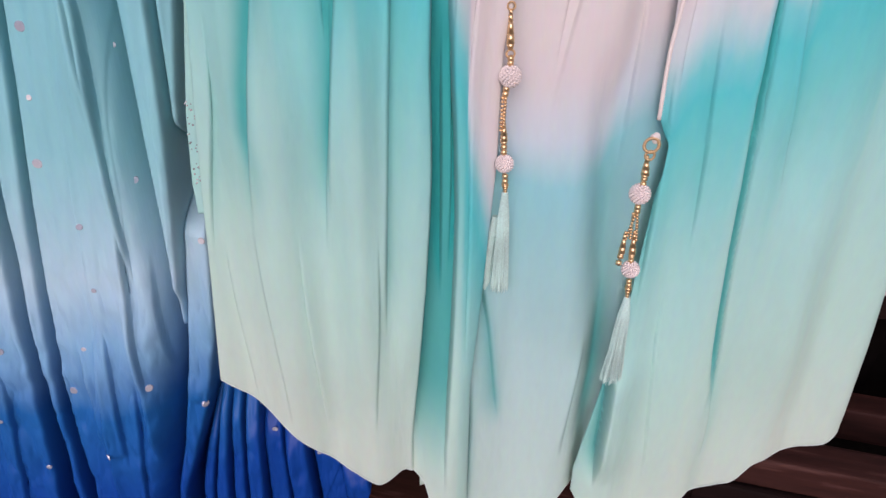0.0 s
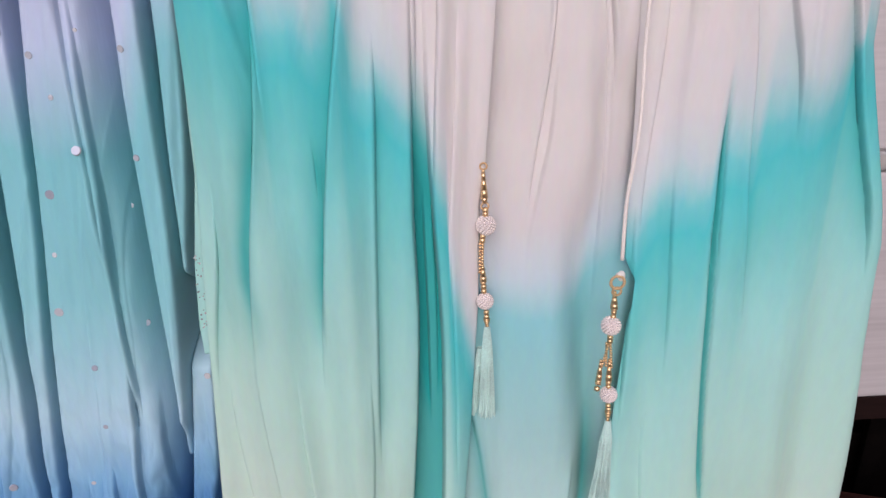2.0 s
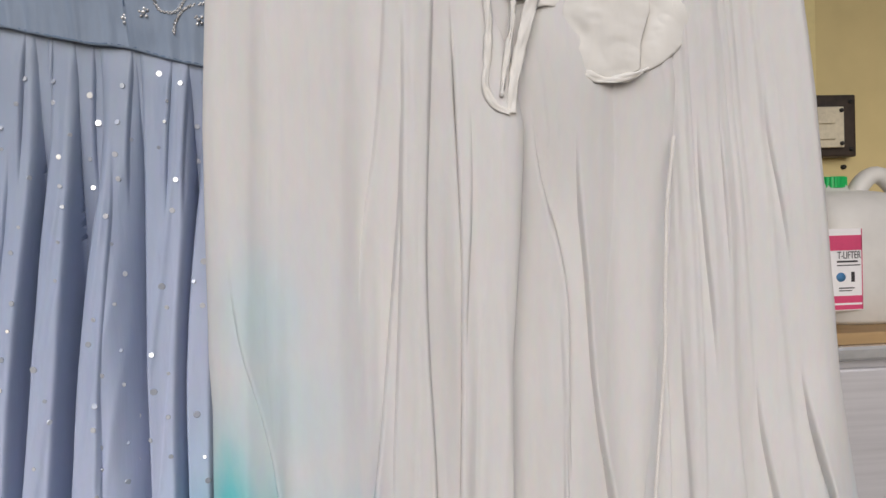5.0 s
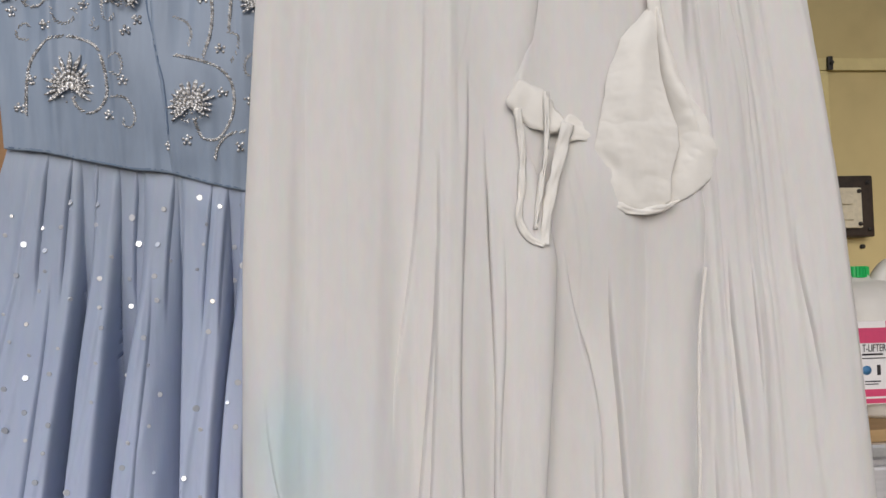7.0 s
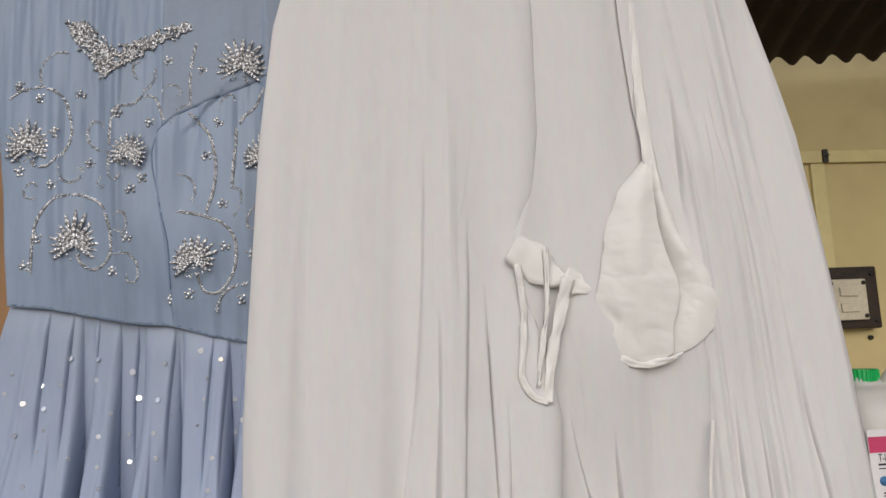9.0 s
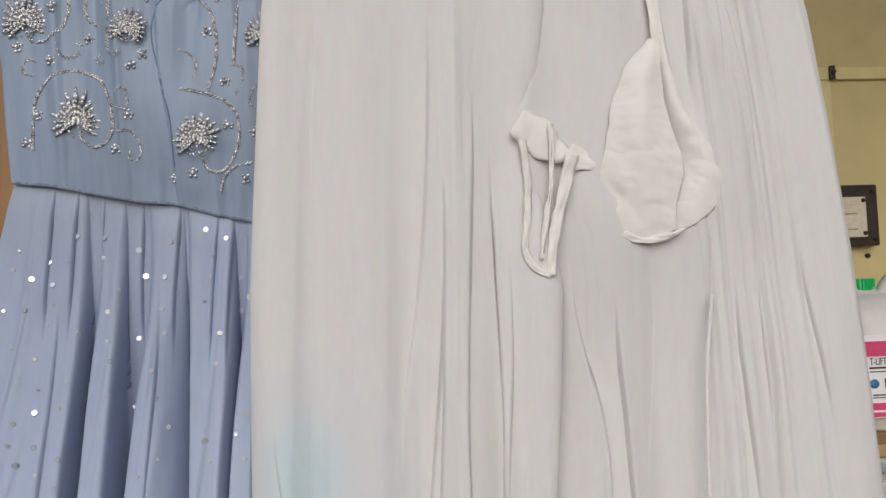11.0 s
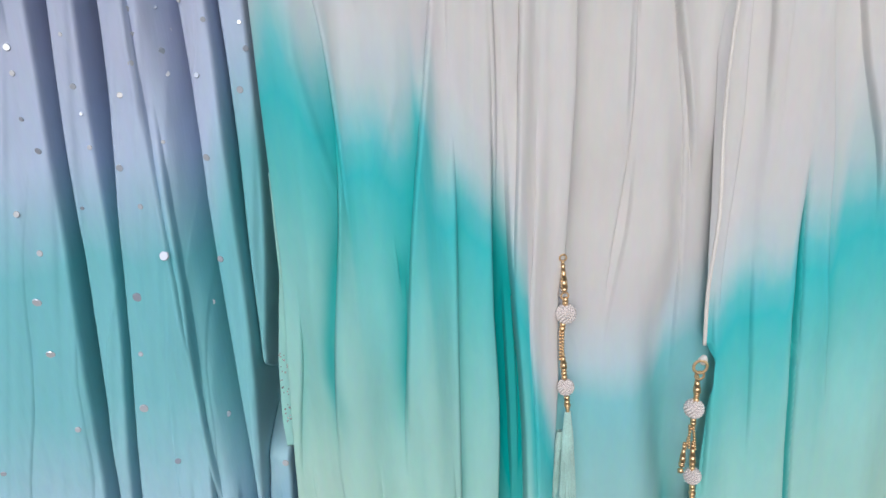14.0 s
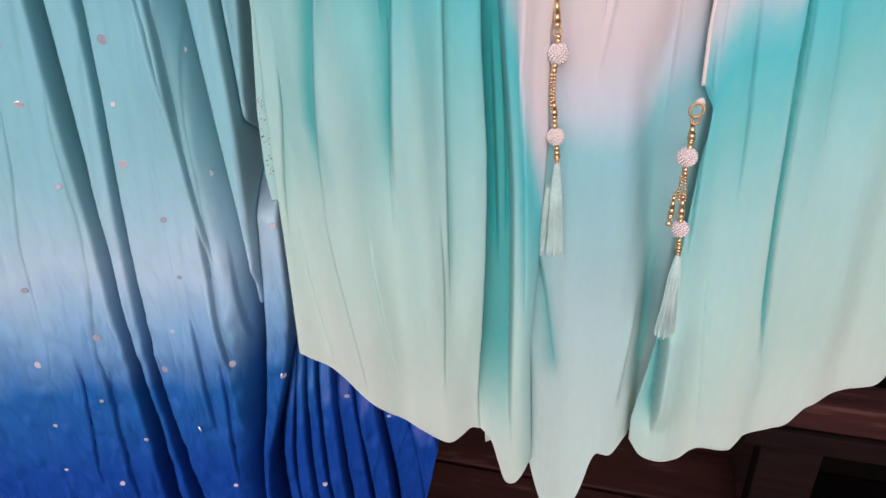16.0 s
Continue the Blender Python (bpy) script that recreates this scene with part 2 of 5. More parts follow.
def dyed_cloth(name, lo, hi, stops, rough, through_light, dye_shade_colour, blotch, sheen=0.15, relief=0.25):
    """Dip-dyed fabric: the colour follows the dye attribute (metres past the dye line), with wandering bleed; a second
    attribute darkens fold hollows, as pooled dye and painted shade.
    """
    m, nodes, links, b = material(name)
    dye, dye_shade = nodes.new("ShaderNodeAttribute"), nodes.new("ShaderNodeAttribute")
    dye.attribute_name, dye_shade.attribute_name = "dye", "dye_shade"
    co = nodes.new("ShaderNodeTexCoord")
    mp = nodes.new("ShaderNodeMapping")
    mp.inputs["Scale"].default_value = (1, 0.3, 0.35)
    links.new(co.outputs["Object"], mp.inputs[0])
    n1, n2 = nodes.new("ShaderNodeTexNoise"), nodes.new("ShaderNodeTexNoise")
    n1.inputs["Scale"].default_value, n2.inputs["Scale"].default_value = 28, 220
    n1.inputs["Detail"].default_value = n2.inputs["Detail"].default_value = 4
    links.new(mp.outputs[0], n1.inputs[0])
    links.new(mp.outputs[0], n2.inputs[0])

    def math_node(op, a, v):
        k = nodes.new("ShaderNodeMath")
        k.operation = op
        links.new(a, k.inputs[0])
        if isinstance(v, float):
            k.inputs[1].default_value = v
        else:
            links.new(v, k.inputs[1])
        return k.outputs[0]

    w = math_node("MULTIPLY", math_node("SUBTRACT", n1.outputs[0], 0.5), blotch)
    w2 = math_node("MULTIPLY", math_node("SUBTRACT", n2.outputs[0], 0.5), blotch * 0.25)
    d = math_node("ADD", math_node("ADD", dye.outputs["Fac"], w), w2)
    mr = nodes.new("ShaderNodeMapRange")
    mr.inputs["From Min"].default_value, mr.inputs["From Max"].default_value = lo, hi
    links.new(d, mr.inputs[0])
    r = ramp_node(nodes, [((p - lo) / (hi - lo), c) for p, c in stops])
    links.new(mr.outputs[0], r.inputs[0])
    mix = nodes.new("ShaderNodeMix")
    mix.data_type = "RGBA"
    links.new(dye_shade.outputs["Fac"], mix.inputs[0])
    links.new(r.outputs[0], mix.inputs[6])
    mix.inputs[7].default_value = (*dye_shade_colour, 1)
    # faint cloudiness of the cloth itself
    cloud = nodes.new("ShaderNodeMix")
    cloud.data_type, cloud.blend_type = "RGBA", "MULTIPLY"
    cloud.inputs[0].default_value = 0.10
    links.new(mix.outputs[2], cloud.inputs[6])
    links.new(n2.outputs[1], cloud.inputs[7])
    links.new(cloud.outputs[2], b.inputs["Base Color"])
    b.inputs["Roughness"].default_value = rough
    b.inputs["Sheen Weight"].default_value, b.inputs["Sheen Roughness"].default_value = sheen, 0.4
    b.inputs["Specular IOR Level"].default_value = 0.25
    # crinkled weave: fine relief drawn out along the hang
    mp2 = nodes.new("ShaderNodeMapping")
    mp2.inputs["Scale"].default_value = (1, 1, 0.12)
    links.new(co.outputs["Object"], mp2.inputs[0])
    n3 = nodes.new("ShaderNodeTexNoise")
    n3.inputs["Scale"].default_value, n3.inputs["Detail"].default_value = 420, 3
    links.new(mp2.outputs[0], n3.inputs[0])
    bp = nodes.new("ShaderNodeBump")
    bp.inputs["Strength"].default_value, bp.inputs["Distance"].default_value = relief, 0.0006
    links.new(n3.outputs[0], bp.inputs["Height"])
    links.new(bp.outputs[0], b.inputs["Normal"])
    tr, ms = nodes.new("ShaderNodeBsdfTranslucent"), nodes.new("ShaderNodeMixShader")
    links.new(cloud.outputs[2], tr.inputs[0])
    ms.inputs[0].default_value = through_light
    links.new(b.outputs[0], ms.inputs[1])
    links.new(tr.outputs[0], ms.inputs[2])
    links.new(ms.outputs[0], nodes["Material Output"].inputs[0])
    return m


WHITE = (0.83, 0.805, 0.775)
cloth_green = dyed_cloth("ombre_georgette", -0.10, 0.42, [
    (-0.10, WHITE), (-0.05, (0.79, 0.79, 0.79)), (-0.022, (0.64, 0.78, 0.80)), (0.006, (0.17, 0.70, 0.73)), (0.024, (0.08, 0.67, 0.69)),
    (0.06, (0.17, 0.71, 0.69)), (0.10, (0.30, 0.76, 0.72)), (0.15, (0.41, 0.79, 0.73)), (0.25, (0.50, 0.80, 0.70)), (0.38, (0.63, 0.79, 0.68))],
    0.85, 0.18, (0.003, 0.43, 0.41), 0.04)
# paler dye; its undyed white is darkened to hold the inner panel's shade
cloth_centre = dyed_cloth("ombre_georgette_pale_shaded", -0.10, 0.42, [
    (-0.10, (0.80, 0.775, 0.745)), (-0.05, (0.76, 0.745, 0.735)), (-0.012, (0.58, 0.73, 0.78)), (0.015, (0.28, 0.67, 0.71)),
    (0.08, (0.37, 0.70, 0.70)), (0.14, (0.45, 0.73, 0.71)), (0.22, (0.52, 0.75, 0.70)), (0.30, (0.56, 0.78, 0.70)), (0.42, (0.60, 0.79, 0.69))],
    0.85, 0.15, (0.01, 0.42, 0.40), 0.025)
cloth_blue = dyed_cloth("ombre_blue_satin", -0.20, 1.0, [
    (-0.20, (0.28, 0.37, 0.51)), (0.00, (0.34, 0.39, 0.48)), (0.12, (0.37, 0.43, 0.57)), (0.20, (0.43, 0.49, 0.645)), (0.27, (0.51, 0.565, 0.73)), (0.33, (0.50, 0.62, 0.80)), (0.40, (0.21, 0.58, 0.63)),
    (0.50, (0.25, 0.60, 0.645)), (0.58, (0.42, 0.66, 0.76)), (0.635, (0.20, 0.45, 0.67)), (0.69, (0.008, 0.14, 0.42)), (0.78, (0.002, 0.065, 0.34)), (1.0, (0.001, 0.04, 0.25))],
    0.42, 0.05, (0.02, 0.20, 0.36), 0.04, sheen=0.0, relief=0.25)
cloth_bodice = plain("bodice_cloth", (0.240, 0.300, 0.392), 0.5, vary=0.10, scale=60, bump=0.08, stretch=(1, 1, 0.15), Sheen_Weight=0.1)
bodice_net = plain("bodice_net", (0.265, 0.312, 0.385), 0.75, vary=0.05, scale=90, bump=0.1)
thread_blue = plain("seam_thread", (0.13, 0.19, 0.29), 0.8, scale=200)
def glitter(name, dull, bright, metal, rough, by_object):
    """Beads and sequins: glints put into the colour, a random dull or bright tone each."""
    m, nodes, links, b = material(name)
    pick = nodes.new("ShaderNodeObjectInfo") if by_object else nodes.new("ShaderNodeNewGeometry")
    r = ramp_node(nodes, [(0.0, dull), (0.55, tuple((p + q) / 2 for p, q in zip(dull, bright))), (1.0, bright)])
    links.new(pick.outputs["Random" if by_object else "Random Per Island"], r.inputs[0])
    links.new(r.outputs[0], b.inputs["Base Color"])
    b.inputs["Metallic"].default_value, b.inputs["Roughness"].default_value = metal, rough
    return m


silver = glitter("silver_bead", (0.30, 0.29, 0.28), (0.95, 0.94, 0.92), 0.5, 0.22, False)
sequin_m = glitter("sequin_foil", (0.46, 0.50, 0.58), (0.95, 0.96, 0.98), 0.35, 0.15, True)
gold = plain("gold_metal", (0.88, 0.60, 0.32), 0.28, 0.85, vary=0.12, scale=400)
pearl = plain("pearl_bead", (0.82, 0.74, 0.70), 0.28, 0.0, vary=0.06, scale=300, Coat_Weight=0.5)
thread_mint = plain("mint_thread", (0.55, 0.81, 0.74), 0.55, vary=0.15, scale=300, Sheen_Weight=0.4)
cord_white = plain("white_cord", (0.80, 0.76, 0.70), 0.8, vary=0.05, scale=300, bump=0.3)
lining = plain("white_lining", (0.82, 0.79, 0.73), 0.8, vary=0.05, scale=25, bump=0.1, Sheen_Weight=0.1)
wall_paint = plain("yellow_wall_paint", (0.57, 0.465, 0.225), 0.7, vary=0.10, scale=6, bump=0.25)
batten_m = plain("cream_batten", (0.68, 0.58, 0.28), 0.6, vary=0.08, scale=20)
board_m = plain("switch_board_wood", (0.035, 0.022, 0.014), 0.4, vary=0.4, scale=40, bump=0.2)
ivory = plain("ivory_plastic", (0.62, 0.56, 0.42), 0.45, vary=0.12, scale=60)
black_metal = plain("black_screw", (0.02, 0.018, 0.016), 0.5, scale=60)
can_plastic = plain("cloudy_plastic", (0.66, 0.64, 0.60), 0.45, vary=0.06, scale=15, Subsurface_Weight=0.15, Subsurface_Radius=(0.03, 0.03, 0.03))
cap_green = plain("green_plastic", (0.01, 0.42, 0.10), 0.35, vary=0.1, scale=50)
label_paper = plain("label_paper", (0.82, 0.80, 0.80), 0.5, vary=0.03, scale=60)
label_pink = plain("label_pink", (0.62, 0.06, 0.16), 0.5, vary=0.05, scale=60)
ink = plain("label_ink", (0.03, 0.025, 0.03), 0.6, scale=80)
ink_blue = plain("label_blue_ink", (0.06, 0.20, 0.40), 0.6, scale=80)
steel = plain("brushed_steel", (0.66, 0.64, 0.65), 0.38, 0.35, vary=0.10, scale=12, stretch=(0.2, 1, 6))
chrome = plain("polished_steel_edge", (0.85, 0.84, 0.83), 0.2, 0.7, vary=0.08, scale=40)
raw_board = plain("raw_plywood", (0.40, 0.26, 0.12), 0.75, vary=0.2, scale=20, bump=0.2, stretch=(0.2, 1, 1))
old_wood = plain("old_red_brown_wood", (0.010, 0.0035, 0.003), 0.8, Specular_IOR_Level=0.15, vary=0.45, scale=35, bump=0.6, stretch=(0.15, 1, 1))
old_wood_worn = plain("worn_red_wood", (0.040, 0.013, 0.010), 0.7, worn=(0.20, 0.10, 0.085), Specular_IOR_Level=0.2, vary=0.4, scale=25, bump=0.6, stretch=(0.15, 1, 1))
# near-black wood colour that paints the unlit void under stand and platform
void_shade = plain("void_shade_wood", (0.003, 0.0022, 0.002), 0.95, Specular_IOR_Level=0.04, vary=0.4, scale=30)
floor_m = plain("red_oxide_floor", (0.035, 0.012, 0.010), 0.8, Specular_IOR_Level=0.2, vary=0.35, scale=14, bump=0.5)
# the dark tone carries the shade of the roof's underside
roof_m = plain("shaded_rusty_roof", (0.035, 0.018, 0.014), 0.8, vary=0.5, scale=12, bump=0.5)
door_wood = plain("brown_door_wood", (0.30, 0.15, 0.05), 0.5, vary=0.3, scale=14, bump=0.3, stretch=(1, 1, 0.12))
plaster = plain("plain_plaster", (0.45, 0.40, 0.32), 0.8, vary=0.12, scale=5, bump=0.2)
yard = plain("yard_ground", (0.22, 0.19, 0.16), 0.9, vary=0.25, scale=3, bump=0.4)


# ---- the shed ----
def setting(name, lo, hi, mat, label, bevel=0.0):
    ob = part(name, box(bmesh.new(), lo, hi, bevel), mat, None, smooth=False)
    return tagged(ob, label, name.split("_")[0], kind="structure")


setting("ground", (-400, -400, -0.4), (400, 400, -0.105), yard, "bare earth yard in front of the shed")
setting("floor", (-5.0, -1.6, -0.1), (1.9, 1.2, 0.0), floor_m, "worn red oxide shop floor")
setting("wall_north", (-5.0, 1.031, 0.0), (1.9, 1.2, 2.2), wall_paint, "yellow painted plaster wall, stained")
setting("wall_west", (-5.15, -1.6, 0.0), (-5.0, 1.2, 2.4), plaster, "plain plastered side wall")
setting("wall_east", (1.9, -1.6, 0.0), (2.05, 1.2, 2.4), plaster, "plain plastered side wall")


def roof():
    bm = bmesh.new()
    xs = np.linspace(-2.2, 2.05, 640)
    rows = []
    for y, z in ((1.002, 1.774), (0.6, 1.93), (0.2, 2.09), (-0.15, 2.23)):
        rows.append([bm.verts.new((x, y, z + 0.008 * math.sin(2 * math.pi * x / 0.045) + 0.004 * math.sin(x * 9))) for x in xs])
    for a, b in zip(rows, rows[1:]):
        for i in range(len(xs) - 1):
            bm.faces.new((a[i], a[i + 1], b[i + 1], b[i]))
    ob = part("ceiling", bm, roof_m, None)
    ob.modifiers.new("sheet", "SOLIDIFY").thickness = 0.003
    return tagged(ob, "rusty corrugated roof sheet seen from below, coloured dark for its shade", "roof", kind="structure")


roof()

# moulded battens on the wall
b1 = part("trim", box(bmesh.new(), (-0.4, 1.0235, 1.610), (1.9, 1.0312, 1.630), 0.002), batten_m, None, smooth=False)
tagged(b1, "cream painted flat cable batten across the wall", "batten", kind="structure")
b2 = part("trim", box(bmesh.new(), (0.644, 1.0245, 1.0), (0.667, 1.0312, 1.6095), 0.002), batten_m, None, smooth=False)
tagged(b2, "cream painted upright cable batten", "batten", kind="structure")
bm = bmesh.new()
box(bm, (0.663, 1.0175, 1.609), (0.671, 1.0232, 1.631), 0.0015)
rod(bm, (0.667, 1.0135, 1.620), (0.667, 1.016, 1.620), 0.003)
clip = part("cable_clip", bm, black_metal, None, smooth=False)
tagged(clip, "dark metal clip where two battens meet", "clip")


def switch_board():
    t = thing("switch_board", (0.70, 1.031, 1.3935), "dark wooden switch board with ivory switch plate", "switch")
    bm = bmesh.new()
    box(bm, (-0.085, -0.022, -0.0475), (0.019, 0.0, 0.0475), 0.003)
    part("backing_board", bm, board_m, t, smooth=False)
    bm = bmesh.new()
    box(bm, (-0.068, -0.031, -0.034), (-0.006, -0.0222, 0.028), 0.002)
    plate = part("switch_plate", bm, ivory, t, "ivory plastic switch plate", smooth=False)
    for dx, dz in ((-0.011, 0.022), (-0.011, -0.028), (-0.062, 0.022), (-0.062, -0.028)):
        bm = bmesh.new()
        rod(bm, (dx, -0.0330, dz), (dx, -0.0312, dz), 0.0032, n=12)
        part("screw", bm, black_metal, plate)
    for dz in (0.010, -0.014):
        bm = bmesh.new()
        box(bm, (-0.050, -0.0345, dz - 0.008), (-0.022, -0.0313, dz + 0.006), 0.0015)
        part("rocker_switch", bm, ivory, plate, smooth=False)
    for dx, dz in ((0.010, 0.036), (0.010, -0.036)):
        bm = bmesh.new()
        rod(bm, (dx, -0.0245, dz), (dx, -0.0222, dz), 0.003, n=12)
        part("screw", bm, black_metal, t)
    return t


switch_board()
bm = bmesh.new()
rod(bm, (0.711, 1.026, 1.332), (0.711, 1.0312, 1.332), 0.0035, n=10)
tagged(part("wall_plug", bm, black_metal, None), "small dark plug in the yellow wall", "plug")


def steel_cabinet():
    t = thing("steel_cabinet", (0.75, 0.69, 0.58), "brushed steel cabinet on a wooden stand", "cabinet")
    bm = bmesh.new()
    box(bm, (-0.36, 0.004, 0.0), (0.55, 0.32, 0.520), 0.004)
    part("body", bm, steel, t, smooth=False)
    bm = bmesh.new()
    box(bm, (-0.365, -0.012, 0.5202), (0.555, 0.325, 0.537), 0.004)
    part("top_edge", bm, chrome, t, "polished steel rim", smooth=False)
    for lo, hi in ((0.318, 0.512), (0.008, 0.292)):
        bm = bmesh.new()
        box(bm, (-0.355, -0.006, lo), (0.54, 0.0035, hi), 0.003)
        part("front_panel", bm, steel, t, smooth=False)
    bm = bmesh.new()
    box(bm, (-0.36, -0.010, 0.2945), (0.55, 0.0, 0.3155), 0.003)
    part("middle_rail", bm, chrome, t, smooth=False)
    return t


steel_cabinet()
bm = bmesh.new()
box(bm, (0.41, 0.684, 1.1172), (1.25, 1.0, 1.1300), 0.002)
tagged(part("plywood_sheet", bm, raw_board, None, smooth=False), "raw plywood sheet lying on the steel cabinet", "board")


def jerry_can():
    """A cloudy plastic can: lofted body, neck, cap, bent handle and paper label."""
    t = thing("jerry_can", (0.557, 0.7835, 1.1302), "cloudy white plastic jerry can with green cap and printed label", "jerry can")
    t.scale = (1, 1, 0.92)
    bm = bmesh.new()
    rings = []
    for z, w, d, cx in ((0.0, 0.070, 0.052, 0), (0.006, 0.078, 0.058, 0), (0.06, 0.080, 0.060, 0), (0.125, 0.080, 0.060, 0), (0.143, 0.076, 0.056, -0.002), (0.156, 0.058, 0.045, -0.016), (0.163, 0.036, 0.034, -0.026), (0.167, 0.018, 0.018, -0.036), (0.176, 0.0155, 0.0155, -0.037)):
        ring = []
        for k in range(36):
            a = 2 * math.pi * k / 36
            c, s = math.cos(a), math.sin(a)
            p = 0.55
            ring.append(bm.verts.new((cx + w * math.copysign(abs(c) ** p, c), d * math.copysign(abs(s) ** p, s), z)))
        rings.append(ring)
    for a, b in zip(rings, rings[1:]):
        for k in range(36):
            bm.faces.new((a[k], a[(k + 1) % 36], b[(k + 1) % 36], b[k]))
    bm.faces.new(rings[0][::-1])
    bm.faces.new(rings[-1])
    part("can_body", bm, can_plastic, t)
    pts = [(-0.008 + 0.08 * u, 0, 0.150 + 0.040 * math.sin(math.pi * min(1, u * 1.25)) ** 0.8 * (1 - 0.25 * u)) for u in np.linspace(0, 1, 16)]
    part("handle", tube(pts, 0.011, 12), can_plastic, t)
    bm = bmesh.new()
    rod(bm, (-0.037, 0, 0.1695), (-0.037, 0, 0.184), 0.0185, n=28)
    for k in range(28):
        a = 2 * math.pi * k / 28
        box(bm, (-0.0008, -0.0008, 0.170), (0.0008, 0.0008, 0.1835), 0, Matrix.Translation((-0.037 + 0.0187 * math.cos(a), 0.0187 * math.sin(a), 0)))
    part("screw_cap", bm, cap_green, t, "ribbed green screw cap", smooth=False)
    bm = bmesh.new()
    box(bm, (-0.079, -0.0612, 0.020), (-0.040, -0.0602, 0.118), 0.0)
    lab = part("paper_label", bm, label_paper, t, "white label with pink bands", smooth=False)
    bars = [((-0.0785, 0.092), (-0.0405, 0.110), label_pink), ((-0.0785, 0.021), (-0.0405, 0.0265), label_pink), ((-0.0785, 0.029), (-0.0405, 0.0375), label_pink), ((-0.0412, 0.0205), (-0.0403, 0.1178), label_pink),
            ((-0.070, 0.0775), (-0.046, 0.0797), ink), ((-0.070, 0.0735), (-0.043, 0.0747), ink), ((-0.0535, 0.054), (-0.0495, 0.066), ink), ((-0.068, 0.046), (-0.050, 0.0475), ink), ((-0.068, 0.043), (-0.053, 0.0442), ink)]
    for (x0, z0), (x1, z1), mat in bars:
        bm = bmesh.new()
        box(bm, (x0, -0.0616, z0), (x1, -0.0613, z1))
        part("print_bar", bm, mat, lab, smooth=False)
    bm = bmesh.new()
    rod(bm, (-0.0655, -0.0616, 0.060), (-0.0655, -0.0613, 0.060), 0.0055, n=20)
    part("print_disc", bm, ink_blue, lab)
    txt = bpy.data.curves.new("lettering", "FONT")
    txt.body, txt.size, txt.extrude, txt.align_x = "T-LIFTER", 0.0098, 0.0001, "RIGHT"
    txt.materials.append(ink)
    o = new("lettering", txt)
    o.parent = lab
    o.matrix_basis = pose(-0.0425, -0.0620, 0.0822, 90, 0, 0) @ Matrix.Diagonal((0.72, 1.25, 1, 1))
    return t


jerry_can()


def bench():
    """A rough wooden stand, set askew, under and behind the gowns."""
    t = thing("wooden_stand", (0.366, 0.578, 0.0), "rough dark red-brown wooden stand, scuffed and worn", "stand")
    t.rotation_euler = (0, 0, radians(-18.8))

    def beam(name, lo, hi, mat=old_wood, bevel=0.004):
        return part(name, box(bmesh.new(), lo, hi, bevel), mat, t, smooth=False)

    beam("front_rail", (-0.10, 0.0, 0.402), (1.05, 0.045, 0.450), old_wood_worn)
    beam("front_rail_strip", (-0.03, -0.012, 0.378), (1.05, -0.0005, 0.410))
    beam("back_rail", (0.05, 0.135, 0.385), (1.02, 0.175, 0.435), old_wood_worn)
    beam("cross_beam", (-0.03, 0.0455, 0.36), (0.01, 0.30, 0.40))
    for x in (-0.005, 0.90):
        beam("leg", (x, 0.004, 0.0), (x + 0.072, 0.040, 0.4015))
        beam("leg", (x, 0.26, 0.0), (x + 0.072, 0.30, 0.359))
    for k in range(3):
        beam("shelf_plank", (-0.62, -0.10 + 0.125 * k, 0.19), (-0.006, 0.018 + 0.125 * k, 0.208), old_wood_worn, 0.003)
    for x in (-0.58, -0.12):
        beam("shelf_bearer", (x, -0.09, 0.0), (x + 0.05, 0.25, 0.1898))
    # two boards added to blacken the void; the slats are coloured for shade
    beam("shade_back_board", (0.01, 0.305, 0.0), (1.0, 0.318, 0.44), void_shade, 0.002)
    beam("shade_floor_board", (0.068, 0.041, 0.004), (0.90, 0.30, 0.016), void_shade, 0.002)
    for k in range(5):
        beam("slat", (0.12 + 0.085 * k, 0.28, 0.30), (0.145 + 0.085 * k, 0.30, 0.56), void_shade)
    return t


bench()
bm = bmesh.new()
box(bm, (0.40, 0.695, 0.545), (1.35, 1.02, 0.5798), 0.003)
tb = part("platform", bm, old_wood, None, smooth=False)
tagged(tb, "dark wooden platform board under the steel cabinet", "platform")
for x, y in ((0.44, 0.96), (1.28, 0.96), (1.28, 0.72)):
    part("leg", box(bmesh.new(), (x, y, 0.0), (x + 0.05, y + 0.05, 0.5448), 0.003), old_wood, tb, smooth=False)
# black board added for the shade beneath the platform
part("shade_apron", box(bmesh.new(), (0.40, 0.99, 0.02), (1.35, 1.0, 0.5448), 0.002), void_shade, tb, smooth=False)

bm = bmesh.new()
box(bm, (-1.2, 0.70, 0.0), (-0.19, 0.74, 1.86), 0.004)
dl = part("door", bm, door_wood, None, smooth=False)
tagged(dl, "brown varnished wooden door leaf standing open behind the gowns", "door", kind="structure")
for z0, z1 in ((0.15, 0.85), (1.0, 1.8)):
    part("door_panel", box(bmesh.new(), (-1.05, 0.692, z0), (-0.34, 0.6998, z1), 0.004), door_wood, dl, smooth=False)

# the pole that carries the gowns
bm = bmesh.new()
rod(bm, (-5.0, 0.42, 1.82), (1.9, 0.42, 1.82), 0.014, n=20)
tagged(part("hanging_rail", bm, steel, None), "steel pole running from wall to wall", "rail", kind="structure")

# ---- the white and sea-green gown ----
gown = thing("ombre_gown", (0.08, 0.39, 0.5), "white gown dip-dyed sea green, hung inside out, with two bead tassels", "gown")
gown.matrix_world = Matrix.Translation((0, 0, 0))
Y = 0.388
hem_pale = plain("pale_mint_hem", (0.62, 0.76, 0.70), 0.85, vary=0.05, scale=200, bump=0.2)
